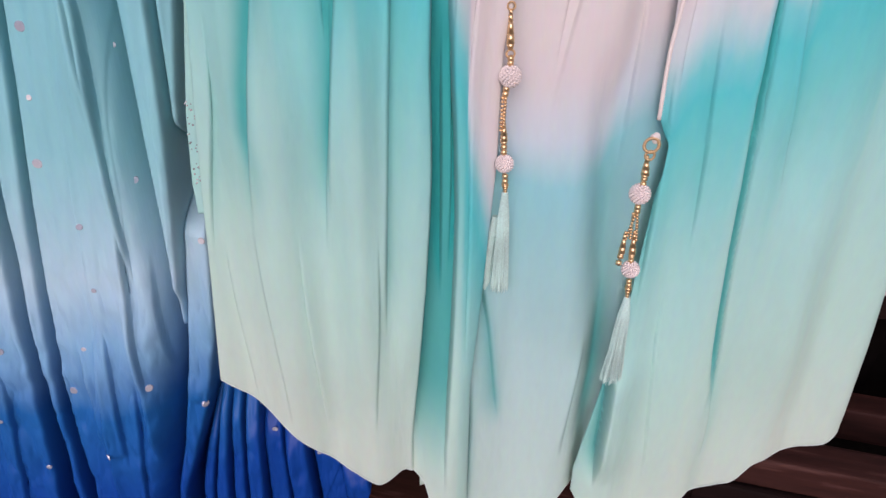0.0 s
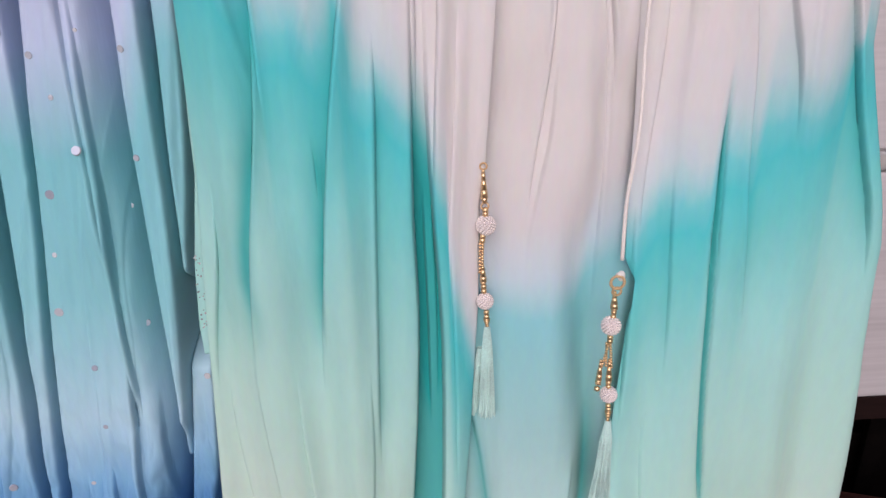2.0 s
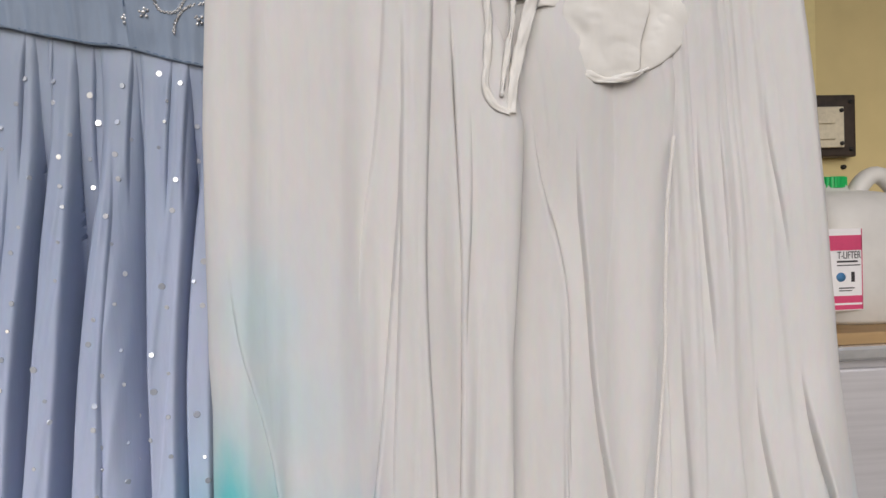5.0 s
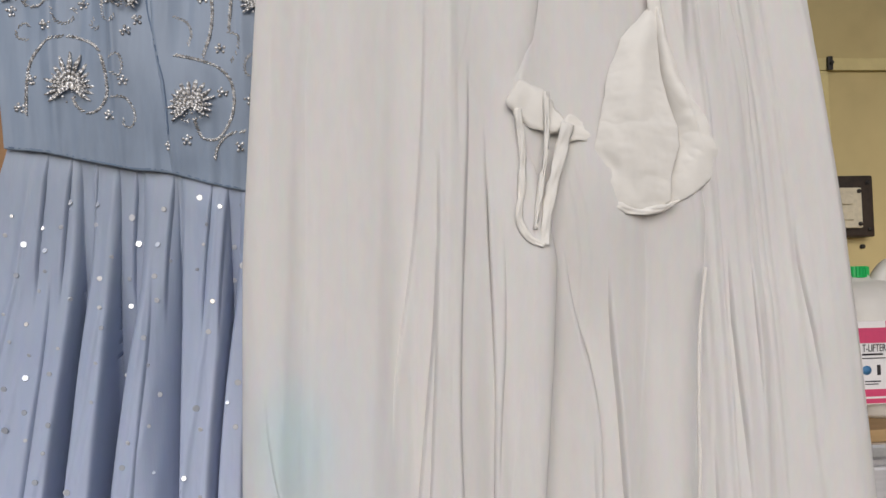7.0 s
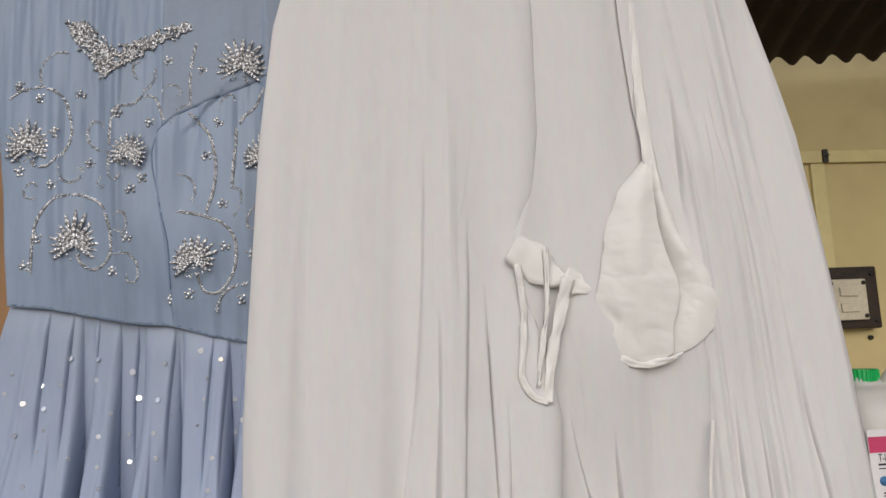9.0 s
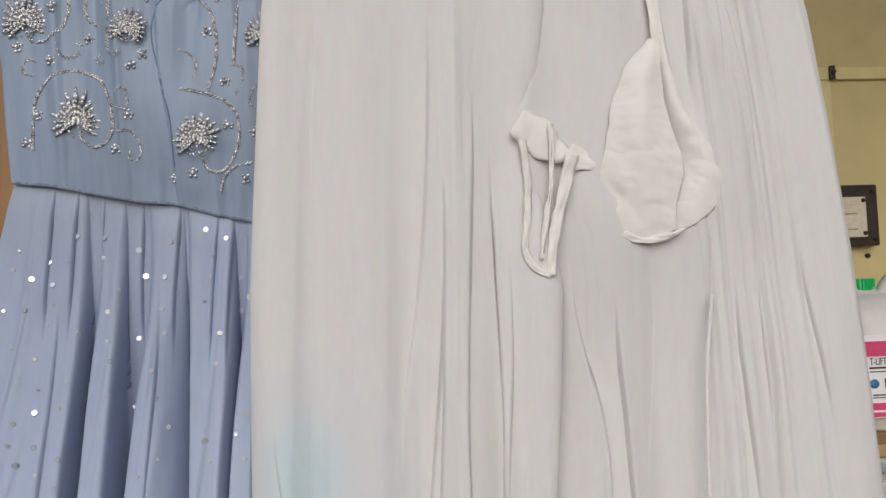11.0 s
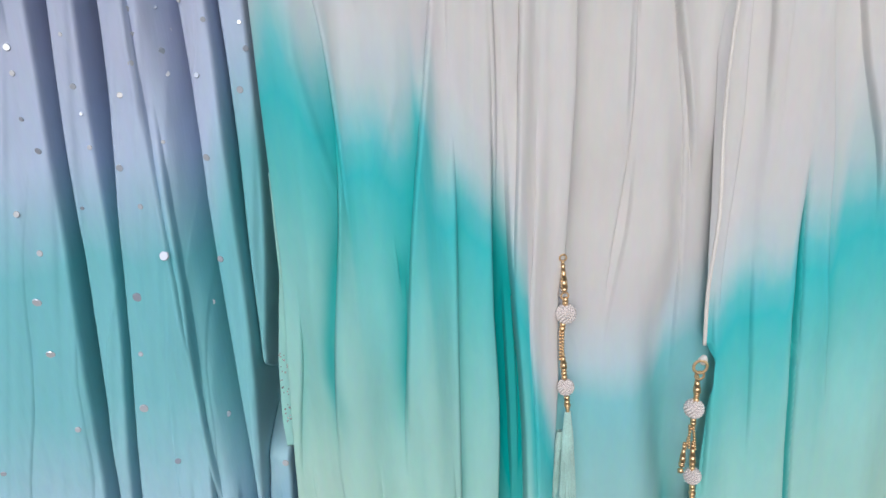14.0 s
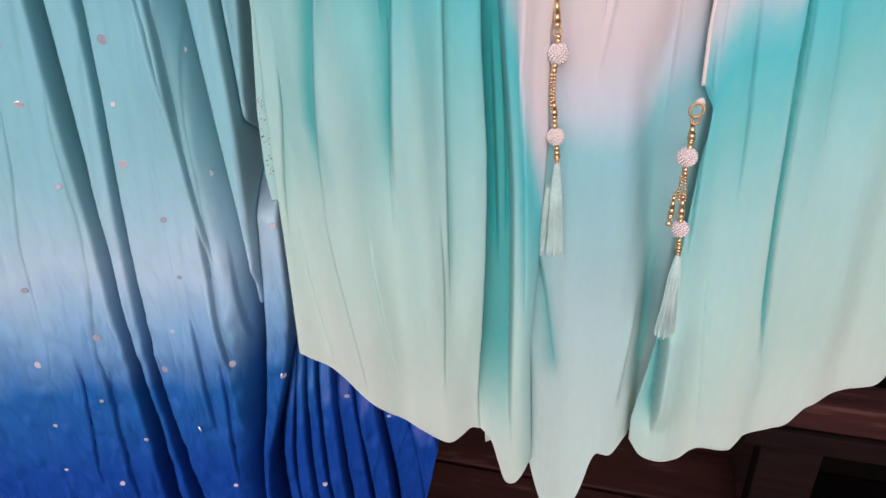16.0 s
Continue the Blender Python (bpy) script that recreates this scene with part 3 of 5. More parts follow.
LEFT = [(-0.045, 1.81), (-0.060, 1.65), (-0.0874, 1.5399), (-0.0953, 1.4702), (-0.1004, 1.3872), (-0.1052, 1.3083), (-0.1070, 1.1789), (-0.1058, 1.1519), (-0.1084, 1.0667), (-0.1105, 0.9764), (-0.1156, 0.9096), (-0.1193, 0.8510), (-0.1259, 0.7381)]
RIGHT = [(0.150, 1.81), (0.185, 1.65), (0.2118, 1.5386), (0.2282, 1.4652), (0.2381, 1.3876), (0.2483, 1.3198), (0.2551, 1.2349), (0.2617, 1.1477), (0.2741, 1.0366), (0.2737, 1.0592), (0.2943, 0.9545), (0.3026, 0.9156), (0.3075, 0.8406), (0.3101, 0.8187), (0.3158, 0.7462), (0.3174, 0.6708)]
STRIP = [(0.066, 1.81), (0.0697, 1.5392), (0.0685, 1.4712), (0.0631, 1.4331), (0.0552, 1.4095), (0.0568, 1.3760), (0.0678, 1.3331), (0.0728, 1.3040), (0.0697, 1.2589), (0.0621, 1.1701), (0.0607, 1.0725), (0.0550, 0.9734), (0.0510, 0.9497), (0.0510, 0.8859), (0.0460, 0.7975), (0.0402, 0.7187), (0.0411, 0.6048)]
OPEN = [(0.118, 1.81), (0.1234, 1.5390), (0.1284, 1.4845), (0.1349, 1.4525), (0.1480, 1.3969), (0.1580, 1.3298), (0.1588, 1.2582), (0.1475, 1.1299), (0.1411, 1.0843), (0.1431, 1.0019), (0.1427, 0.9125), (0.1495, 0.8984), (0.1425, 0.8158), (0.1380, 0.7346), (0.1217, 0.6387)]

left = Drape(LEFT, STRIP, 1.81, [(-0.1259, 0.7381), (-0.1029, 0.7147), (-0.0709, 0.6759), (-0.0478, 0.6491), (-0.0227, 0.6378), (-0.0042, 0.6472), (0.0012, 0.6410), (0.0120, 0.6283), (0.0162, 0.5863), (0.0231, 0.5819), (0.0309, 0.5882), (0.0366, 0.5998), (0.0433, 0.6047)], Y, 330, 420)
d = left
d.y += 0.004 * np.exp(-((d.x - line_x(LEFT, d.z)) / 0.006)) + 0.004 * np.exp(-((line_x(STRIP, d.z) - d.x) / 0.004))
d.y += 0.004 * np.sin((d.x + 0.02 * d.z) * 2 * math.pi / 0.052) * step(1.75, 1.1, d.z)
d.lap([(0.0002, 1.4412), (-0.0040, 1.3623), (-0.0087, 1.3141), (-0.0159, 1.2701), (-0.0235, 1.2301)], 0.0022, 0.02, 1)
d.lap([(0.0036, 1.2862), (-0.0008, 1.2450), (-0.0057, 1.1993), (-0.0099, 1.1588), (-0.0147, 1.1170), (-0.0210, 1.0735), (-0.0278, 1.0326), (-0.0325, 1.0020), (-0.0376, 0.9550), (-0.0418, 0.9072), (-0.0446, 0.8845)], 0.0048, 0.016, 1, dye_shade=0.75)
d.lap([(0.0062, 1.3556), (0.0039, 1.2948), (0.0029, 1.2660), (0.0005, 1.2203), (-0.0026, 1.1675), (-0.0075, 1.1055)], 0.0026, 0.012, 1)
d.lap([(0.0236, 1.3979), (0.0193, 1.3296), (0.0161, 1.2750), (0.0145, 1.2504), (0.0135, 1.1995), (0.0156, 1.1441), (0.0170, 1.0838), (0.0154, 1.0202)], 0.0032, 0.01, -1, dye_shade=0.3)
d.lap([(0.0324, 1.3617), (0.0330, 1.3132), (0.0341, 1.2686), (0.0354, 1.2184)], 0.003, 0.008, -1)
d.lap([(-0.0927, 1.2087), (-0.0850, 1.1775), (-0.0740, 1.1365), (-0.0709, 1.1188), (-0.0694, 1.0917), (-0.0688, 1.0654), (-0.0679, 1.0312)], 0.0034, 0.014, 1, dye_shade=0.7)
d.ridge([(-0.0872, 1.0995), (-0.0806, 1.0603), (-0.0755, 1.0373), (-0.0702, 1.0137)], 0.0014, 0.0022)
d.ridge([(-0.0355, 1.0782), (-0.0428, 1.0559), (-0.0534, 1.0190)], 0.0016, 0.0026)
d.lap([(-0.0443, 0.9885), (-0.0415, 0.9654)], 0.0022, 0.008, -1, fade=0.012, dye_shade=0.5)
d.ridge([(-0.0736, 1.0105), (-0.0801, 0.9743), (-0.0867, 0.9341), (-0.0885, 0.9102), (-0.0851, 0.8867)], -0.0020, 0.007, dye_shade=0.55)
d.lap([(-0.0695, 1.0412), (-0.0719, 1.0100), (-0.0799, 0.9577), (-0.0855, 0.9111), (-0.0891, 0.8723)], 0.0036, 0.018, 1, dye_shade=0.4)
d.ridge([(-0.0658, 0.9467), (-0.0659, 0.8861), (-0.0651, 0.7976), (-0.0615, 0.7229)], 0.007, 0.018)
d.lap([(-0.0375, 0.9639), (-0.0397, 0.9346), (-0.0435, 0.8995), (-0.0482, 0.8572)], 0.0036, 0.012, 1, dye_shade=0.35)
d.ridge([(-0.0232, 0.9638), (-0.0272, 0.9027), (-0.0309, 0.8219), (-0.0336, 0.7321)], 0.0045, 0.012)
d.lap([(-0.0068, 1.0263), (-0.0095, 0.9649), (-0.0113, 0.9188), (-0.0128, 0.8753), (-0.0159, 0.7964)], 0.005, 0.012, -1, dye_shade=0.45)
d.ridge([(0.0026, 0.9638), (0.0027, 0.9024), (0.0006, 0.8213), (-0.0044, 0.7312)], 0.004, 0.009)
d.lap([(-0.1027, 0.9469), (-0.1079, 0.9034), (-0.1169, 0.8545)], 0.0024, 0.012, -1, dye_shade=0.3)
d.lap([(-0.0646, 0.8225), (-0.0635, 0.7710), (-0.0583, 0.7126)], 0.0022, 0.012, 1)
d.lap([(-0.0190, 0.8217), (-0.0200, 0.7699), (-0.0246, 0.7115)], 0.002, 0.012, -1)
d.lap([(-0.0905, 0.8388), (-0.0878, 0.7980), (-0.0849, 0.7623), (-0.0814, 0.7184)], 0.0024, 0.01, 1)
d.lap([(-0.1097, 0.8234), (-0.1083, 0.7811), (-0.1030, 0.7341)], 0.0022, 0.01, 1)
d.lap([(0.0341, 1.3454), (0.0353, 1.2954), (0.0357, 1.2435), (0.0348, 1.1870), (0.0330, 1.1367), (0.0308, 1.0940), (0.0279, 1.0339), (0.0249, 0.9712)], 0.0036, 0.018, 1)
d.lap([(0.0424, 1.3027), (0.0420, 1.2676), (0.0391, 1.2285), (0.0358, 1.2008)], 0.0024, 0.012, -1)
d.lap([(0.0398, 1.0402), (0.0365, 0.9886), (0.0351, 0.9643), (0.0328, 0.9244)], 0.0018, 0.012, 1, dye_shade=0.3)
d.recess([(0.0138, 1.0802), (0.0128, 1.0208), (0.0120, 0.9735), (0.0117, 0.9402), (0.0126, 0.9031), (0.0129, 0.8814), (0.0121, 0.8487), (0.0096, 0.7967), (0.0051, 0.7309), (0.0002, 0.6727)], [(0.0217, 1.0800), (0.0220, 1.0205), (0.0232, 0.9730), (0.0249, 0.9399), (0.0273, 0.8979), (0.0288, 0.8576), (0.0288, 0.8207), (0.0276, 0.7593), (0.0245, 0.6662)], 0.006 + 0.014 * step(1.06, 0.94, d.z), 0.3, dye_shade=0.85, fade=0.06)
d.lap([(0.0188, 0.9400), (0.0199, 0.8916), (0.0201, 0.8562), (0.0200, 0.8158)], 0.004, 0.006, 1, dye_shade=0.5)
d.lap([(0.0228, 0.9463), (0.0250, 0.8816), (0.0239, 0.8369)], 0.0026, 0.004, -1, dye_shade=0.5)
d.lap([(0.0347, 0.9087), (0.0361, 0.8671), (0.0365, 0.8206), (0.0365, 0.7684)], 0.0016, 0.008, 1, dye_shade=0.4)
d.fan(5, 70, 0.0008, 1.81, 0.80, 0.0, 0.5).fan(8, 71, 0.0011, 1.60, 0.95, 0.5, 0.98).gathers(18, 61, 1.08, 1.68, 0.0005)
d.crumple(0.0030, 0.06, 0.35, 3).crumple(0.0010, 0.014, 0.12, 4).crumple(0.0005, 0.006, 0.020, 5)
d.creases(0.0003, 0.02, 0.05, 6)
DYE_L = [(-0.1156, 1.1148), (-0.1066, 1.1127), (-0.0885, 1.1079), (-0.0804, 1.0936), (-0.0691, 1.0848), (-0.0668, 1.0646), (-0.0507, 1.0654), (-0.0387, 1.0510), (-0.0268, 1.0606), (-0.0238, 1.0362), (-0.0067, 1.0352), (0.0134, 1.0104), (0.0315, 0.9607), (0.0336, 0.9070), (0.0415, 0.8797), (0.0496, 0.8467)]
d.dye = np.interp(d.x, *zip(*DYE_L)) - d.z - 0.012
d.dye_shade *= step(-0.06, 0.02, d.dye) * (1 - step(0.24, 0.40, d.dye - 0.12 * step((-0.0007, 0.8771)[0], (0.0079, 0.8768)[0], d.x)))
d.dye = np.where(d.dye < 0, d.dye * (1 - 0.35 * step(0.0, -0.04, d.x)), d.dye)
for q, amp, sx, sz in (((-0.0456, 1.1721), 0.030, 0.006, 0.045), ((-0.0971, 1.1048), 0.012, 0.008, 0.05), ((-0.0174, 1.0928), 0.025, 0.003, 0.04), ((-0.0230, 1.0520), 0.03, 0.004, 0.04)):
    d.dye += amp * np.exp(-((d.x - q[0]) / sx) ** 2 - ((d.z - q[1]) / sz) ** 2)
for q, amt, sx, sz in (((-0.0668, 1.1465), -0.028, 0.045, 0.05), ((-0.0764, 1.2018), -0.032, 0.045, 0.05)):
    d.dye = np.maximum(d.dye, amt - 0.03 * (((d.x - q[0]) / sx) ** 2 + ((d.z - q[1]) / sz) ** 2))
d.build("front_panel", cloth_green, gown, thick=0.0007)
d.hem_cord(hem_pale, gown)

# the loose seam allowance behind the panel's edge, with its stitched border
BAND = [(-0.1119, 1.0341), (-0.1144, 0.9724), (-0.1231, 0.9144), (-0.1265, 0.8713), (-0.1260, 0.8534)]
band = Drape(BAND, [(x + 0.018, z) for x, z in BAND], (-0.1125, 1.0342)[1], [(-0.2, (-0.1236, 0.8522)[1]), (0.0, (-0.1236, 0.8522)[1])], Y + 0.017, 24, 120)
band.crumple(0.002, 0.01, 0.05, 8)
band.dye = 0.16 + 0.0 * band.x
band.build("seam_allowance", cloth_green, gown, thick=0.0006)
rng = random.Random(4)
bm = bmesh.new()
for _ in range(40):
    bx, bz = (-0.1190, 0.9016)[0] + rng.uniform(-0.0035, 0.003), (-0.1190, 0.9016)[1] + rng.uniform(-0.03, 0.022)
    ball(bm, (bx, Y + 0.010, bz), rng.uniform(0.0004, 0.0008), 1)
part("seam_beads", bm, silver, gown)

centre = Drape([(x - 0.035, z) for x, z in STRIP], [(x + 0.030, z) for x, z in OPEN], 1.81, [(0.0, 0.60), (0.0388, 0.6082), (0.0450, 0.5660), (0.0543, 0.5230), (0.0713, 0.5130), (0.0851, 0.5300), (0.0910, 0.5640), (0.0963, 0.5923), (0.1108, 0.5849), (0.1199, 0.6011), (0.1248, 0.6073), (0.2, 0.62)], Y + 0.012, 260, 400)
d = centre
zt = (0.0539, 0.9741)[1]
d.y += 0.004 * step(zt + 0.08, zt + 0.02, d.z) + 0.008 * step(0.0, 0.012, line_x(STRIP, d.z) - d.x) + 0.008 * step(0.0, 0.012, d.x - line_x(OPEN, d.z))
d.y += 0.003 * np.sin((d.x) * 2 * math.pi / 0.06) - 0.011 * step(1.25, 1.36, d.z)
d.ridge([(0.1173, 0.9435), (0.1207, 0.8742), (0.1290, 0.7818)], -0.010, 0.012, dye_shade=0.35)
d.ridge([(0.1316, 0.7817), (0.1327, 0.7146), (0.1290, 0.6605)], -0.012, 0.008, dye_shade=0.8)
d.pleat([(0.0454, 0.8102), (0.0538, 0.7617), (0.0627, 0.6862)], 0.004, 0.020, 1, dye_shade=0.75, fade=0.02)
d.ridge([(0.0846, 0.8854), (0.0960, 0.7648)], 0.006, 0.025)
d.pleat([(0.0433, 0.6989), (0.0433, 0.6047)], 0.004, 0.008, 1, dye_shade=0.5)
d.pleat([(0.1202, 0.7353), (0.1126, 0.6557)], 0.006, 0.01, -1, fade=0.02, dye_shade=0.2)
d.lap([(0.0789, 1.2911), (0.0869, 1.2636), (0.0955, 1.2342), (0.0988, 1.2113), (0.0970, 1.1775), (0.0955, 1.1540), (0.0967, 1.1264)], 0.005, 0.02, -1)
d.lap([(0.1046, 1.2792), (0.1078, 1.2405), (0.1098, 1.2184), (0.1103, 1.1936), (0.1125, 1.1430), (0.1163, 1.1185), (0.1267, 1.0644), (0.1324, 1.0309)], 0.0048, 0.022, 1)
d.lap([(0.0936, 1.1506), (0.0946, 1.1091), (0.0948, 1.0589), (0.0936, 1.0341), (0.0891, 0.9908), (0.0826, 0.9536)], 0.0026, 0.014, -1)
d.lap([(0.0934, 1.1775), (0.0943, 1.1343), (0.0934, 1.0922), (0.0923, 1.0619)], 0.0022, 0.014, 1)
d.lap([(0.1156, 1.1212), (0.1245, 1.0610), (0.1288, 1.0113), (0.1296, 0.9590), (0.1293, 0.8957)], 0.0022, 0.014, 1)
d.lap([(0.0567, 1.2873), (0.0575, 1.2311), (0.0576, 1.1724), (0.0559, 1.1111)], 0.002, 0.012, 1)
d.lap([(0.0416, 0.9767), (0.0359, 0.9268), (0.0335, 0.8882)], 0.0016, 0.012, 1)
d.lap([(0.0976, 1.0146), (0.0944, 0.9678), (0.0833, 0.9322)], 0.002, 0.02, 1)
d.ridge([(0.1155, 1.0454), (0.1160, 1.0010), (0.1180, 0.9308), (0.1234, 0.8836)], 0.004, 0.010)
d.fan(11, 72, 0.0019, 1.34, 0.95).gathers(8, 62, 1.05, 1.40, 0.0005)
d.crumple(0.0030, 0.06, 0.35, 13).crumple(0.0010, 0.014, 0.12, 14).crumple(0.0005, 0.006, 0.020, 15)
d.creases(0.0003, 0.02, 0.05, 16)
DYE_C = [(0.0, 0.95), (0.0467, 0.8988), (0.0607, 0.8896), (0.0819, 0.8817), (0.1168, 0.8863), (0.1241, 0.9069), (0.16, 0.93)]
d.dye = np.interp(d.x, *zip(*DYE_C)) - d.z
d.dye_shade *= step(-0.03, 0.05, d.dye)
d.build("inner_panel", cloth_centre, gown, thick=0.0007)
d.hem_cord(hem_pale, gown)

right = Drape(OPEN, RIGHT, 1.81, [(0.10, 0.62), (0.1213, 0.6202), (0.1274, 0.6040), (0.1395, 0.5982), (0.1636, 0.5910), (0.1736, 0.6018), (0.1801, 0.6047), (0.2057, 0.6035), (0.2080, 0.6163), (0.2285, 0.6166), (0.2453, 0.6241), (0.2543, 0.6440), (0.2916, 0.6555), (0.3080, 0.6608), (0.3174, 0.6708), (0.34, 0.69)], Y - 0.002, 300, 420)
d = right
d.y += 0.004 * np.exp(-((line_x(RIGHT, d.z) - d.x) / 0.005)) + 0.003 * np.exp(-((d.x - line_x(OPEN, d.z)) / 0.004))
d.y += 0.003 * np.sin((d.x + 0.03 * d.z) * 2 * math.pi / 0.058)
d.y += 0.009 * np.exp(-((d.x - line_x(OPEN, d.z)) / 0.045)) * step(1.40, 1.30, d.z) * step(0.85, 1.0, d.z)
d.recess([(0.1935, 1.0047), (0.1930, 0.9605), (0.1929, 0.9269), (0.1943, 0.8893), (0.1970, 0.8400), (0.2010, 0.7854), (0.2040, 0.7547), (0.2078, 0.7193)], [(0.1955, 1.0046), (0.1963, 0.9603), (0.1968, 0.9267), (0.1983, 0.8891), (0.2010, 0.8399), (0.2051, 0.7853), (0.2085, 0.7546), (0.2126, 0.7191)], 0.007, 0.4, dye_shade=0.85, edge=0.0016)
d.ridge([(0.2062, 0.9610), (0.2087, 0.8977), (0.2157, 0.8140), (0.2244, 0.7345)], 0.005, 0.014)
d.lap([(0.2085, 1.1383), (0.2140, 1.1046), (0.2234, 1.0637), (0.2306, 1.0361), (0.2368, 1.0091)], 0.004, 0.02, 1, dye_shade=0.35, hollow=0.25)
d.lap([(0.2332, 1.1416), (0.2429, 1.1069), (0.2532, 1.0728), (0.2624, 1.0417), (0.2739, 0.9993), (0.2821, 0.9686), (0.2964, 0.9205)], 0.0052, 0.016, 1, dye_shade=0.6)
d.lap([(0.1944, 1.1223), (0.2002, 1.0740), (0.2059, 1.0501), (0.2099, 1.0077), (0.2111, 0.9578), (0.2137, 0.9250), (0.2196, 0.8913)], 0.0028, 0.016, -1, dye_shade=0.3)
d.lap([(0.1530, 1.4756), (0.1542, 1.4377)], 0.004, 0.01, 1)
d.lap([(0.1689, 1.4653), (0.1725, 1.4376)], 0.0026, 0.01, -1)
d.lap([(0.1728, 1.4687), (0.1794, 1.4445), (0.1853, 1.4222), (0.1903, 1.3965)], 0.0046, 0.014, -1)
d.lap([(0.1404, 1.3229), (0.1323, 1.3049)], 0.0036, 0.012, 1, fade=0.012)
d.lap([(0.1625, 1.3299), (0.1589, 1.2864), (0.1557, 1.2473), (0.1532, 1.2019)], 0.0034, 0.007, -1)
d.lap([(0.1568, 1.3366), (0.1529, 1.2907), (0.1488, 1.2393), (0.1460, 1.1950)], 0.0024, 0.008, 1)
d.lap([(0.1755, 1.2926), (0.1767, 1.2640), (0.1792, 1.2246), (0.1831, 1.1797)], 0.0026, 0.014, 1)
d.lap([(0.1883, 1.2971), (0.1911, 1.2523), (0.1928, 1.2271)], 0.0022, 0.016, 1)
d.lap([(0.2156, 1.3156), (0.2204, 1.2764), (0.2289, 1.2410)], 0.0022, 0.018, 1)
d.lap([(0.1367, 1.3205), (0.1323, 1.2783), (0.1314, 1.2335)], 0.0018, 0.012, 1)
d.lap([(0.1568, 1.1639), (0.1564, 1.1104), (0.1557, 1.0834), (0.1564, 1.0404), (0.1552, 1.0158), (0.1495, 0.9505)], 0.003, 0.006, -1)
d.lap([(0.1647, 1.1760), (0.1667, 1.1152), (0.1681, 1.0632)], 0.0018, 0.014, 1)
d.lap([(0.1471, 0.9241), (0.1477, 0.8864), (0.1474, 0.8656), (0.1465, 0.8399), (0.1455, 0.8061)], 0.003, 0.008, 1, dye_shade=0.5)
d.lap([(0.1683, 0.9486), (0.1713, 0.9043), (0.1735, 0.8481)], 0.0018, 0.014, 1, dye_shade=0.3)
d.lap([(0.2080, 0.7350), (0.2136, 0.6930), (0.2143, 0.6649)], 0.0022, 0.012, -1, fade=0.02, dye_shade=0.2)
# dark slit beside the tassel threads, its shade put into the colour
d.lap([(0.1376, 0.7444), (0.1376, 0.7115), (0.1370, 0.6734), (0.1358, 0.6443)], 0.01, 0.02, 1, fade=0.02, dye_shade=0.9, hollow=1.0)
d.lap([(0.1633, 0.7836), (0.1652, 0.7261), (0.1736, 0.6488)], 0.0018, 0.016, 1)
d.ridge([(0.2365, 0.8643), (0.2458, 0.7907), (0.2585, 0.7129)], 0.005, 0.016)
d.fan(8, 73, 0.0016, 1.70, 0.95, 0.0, 0.55).fan(4, 75, 0.0010, 1.81, 0.9, 0.55, 1.0).gathers(18, 63, 1.10, 1.70, 0.0005)
d.crumple(0.0030, 0.06, 0.35, 23).crumple(0.0010, 0.014, 0.12, 24).crumple(0.0005, 0.006, 0.020, 25)
d.creases(0.0003, 0.02, 0.05, 26)
DYE_R = [(0.1265, 0.9126), (0.1476, 0.9219), (0.1621, 0.9491), (0.1887, 0.9617), (0.1938, 0.9909), (0.2155, 0.9753), (0.2201, 0.9953), (0.2419, 0.9981), (0.2628, 1.0189), (0.2651, 1.0434), (0.2789, 1.0325)]
d.dye = np.interp(d.x, *zip(*DYE_R)) - d.z
d.dye_shade *= step(-0.12, 0.02, d.dye)
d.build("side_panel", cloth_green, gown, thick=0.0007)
d.hem_cord(hem_pale, gown)

# lining of the neck opening, the gathered cup and the tie
cup = Drape([(0.133, 1.4525), (0.1199, 1.439), (0.1146, 1.4323), (0.109, 1.419), (0.1041, 1.4057), (0.1012, 1.3925), (0.0983, 1.3794), (0.0968, 1.3664)], [(0.1364, 1.4525), (0.1347, 1.4323), (0.1358, 1.4122), (0.1393, 1.3955), (0.1443, 1.3806), (0.1454, 1.369), (0.1426, 1.3592), (0.1405, 1.352)], 1.4518, [(0.0945, 1.3664), (0.0968, 1.3592), (0.1003, 1.3475), (0.107, 1.337), (0.1233, 1.3322), (0.1401, 1.3364), (0.1487, 1.3427)], Y - 0.004, 100, 140)
d = cup
d.y += 0.002 * (1 - d.u) ** 5 + 0.003 * d.v ** 6 + 0.003 * (1 - d.v) ** 6 - 0.005 * np.sin(math.pi * np.clip(d.u * 0.8 + 0.1, 0, 1)) * np.sin(math.pi * d.v) ** 0.6
d.ridge([(0.1266, 1.439), (0.1205, 1.4156), (0.1188, 1.3924), (0.1219, 1.3726)], 0.0022, 0.008, fade=0.02)
d.ridge([(0.1017, 1.3663), (0.1063, 1.3581), (0.1082, 1.3483)], -0.0018, 0.004, fade=0.01)
d.ridge([(0.1146, 1.3596), (0.1149, 1.3515), (0.1165, 1.3433)], -0.0014, 0.004, fade=0.01)
d.crumple(0.0022, 0.030, 0.05, 33).crumple(0.0008, 0.010, 0.014, 34).creases(0.0005, 0.03, 0.012, 35)
d.x += 0.004 * smooth_noise(d.x, d.z, 0.014, 0.014, 37) * (1 - d.u) ** 3
d.build("cup", lining, gown, "soft gathered cup", thick=0.0005)
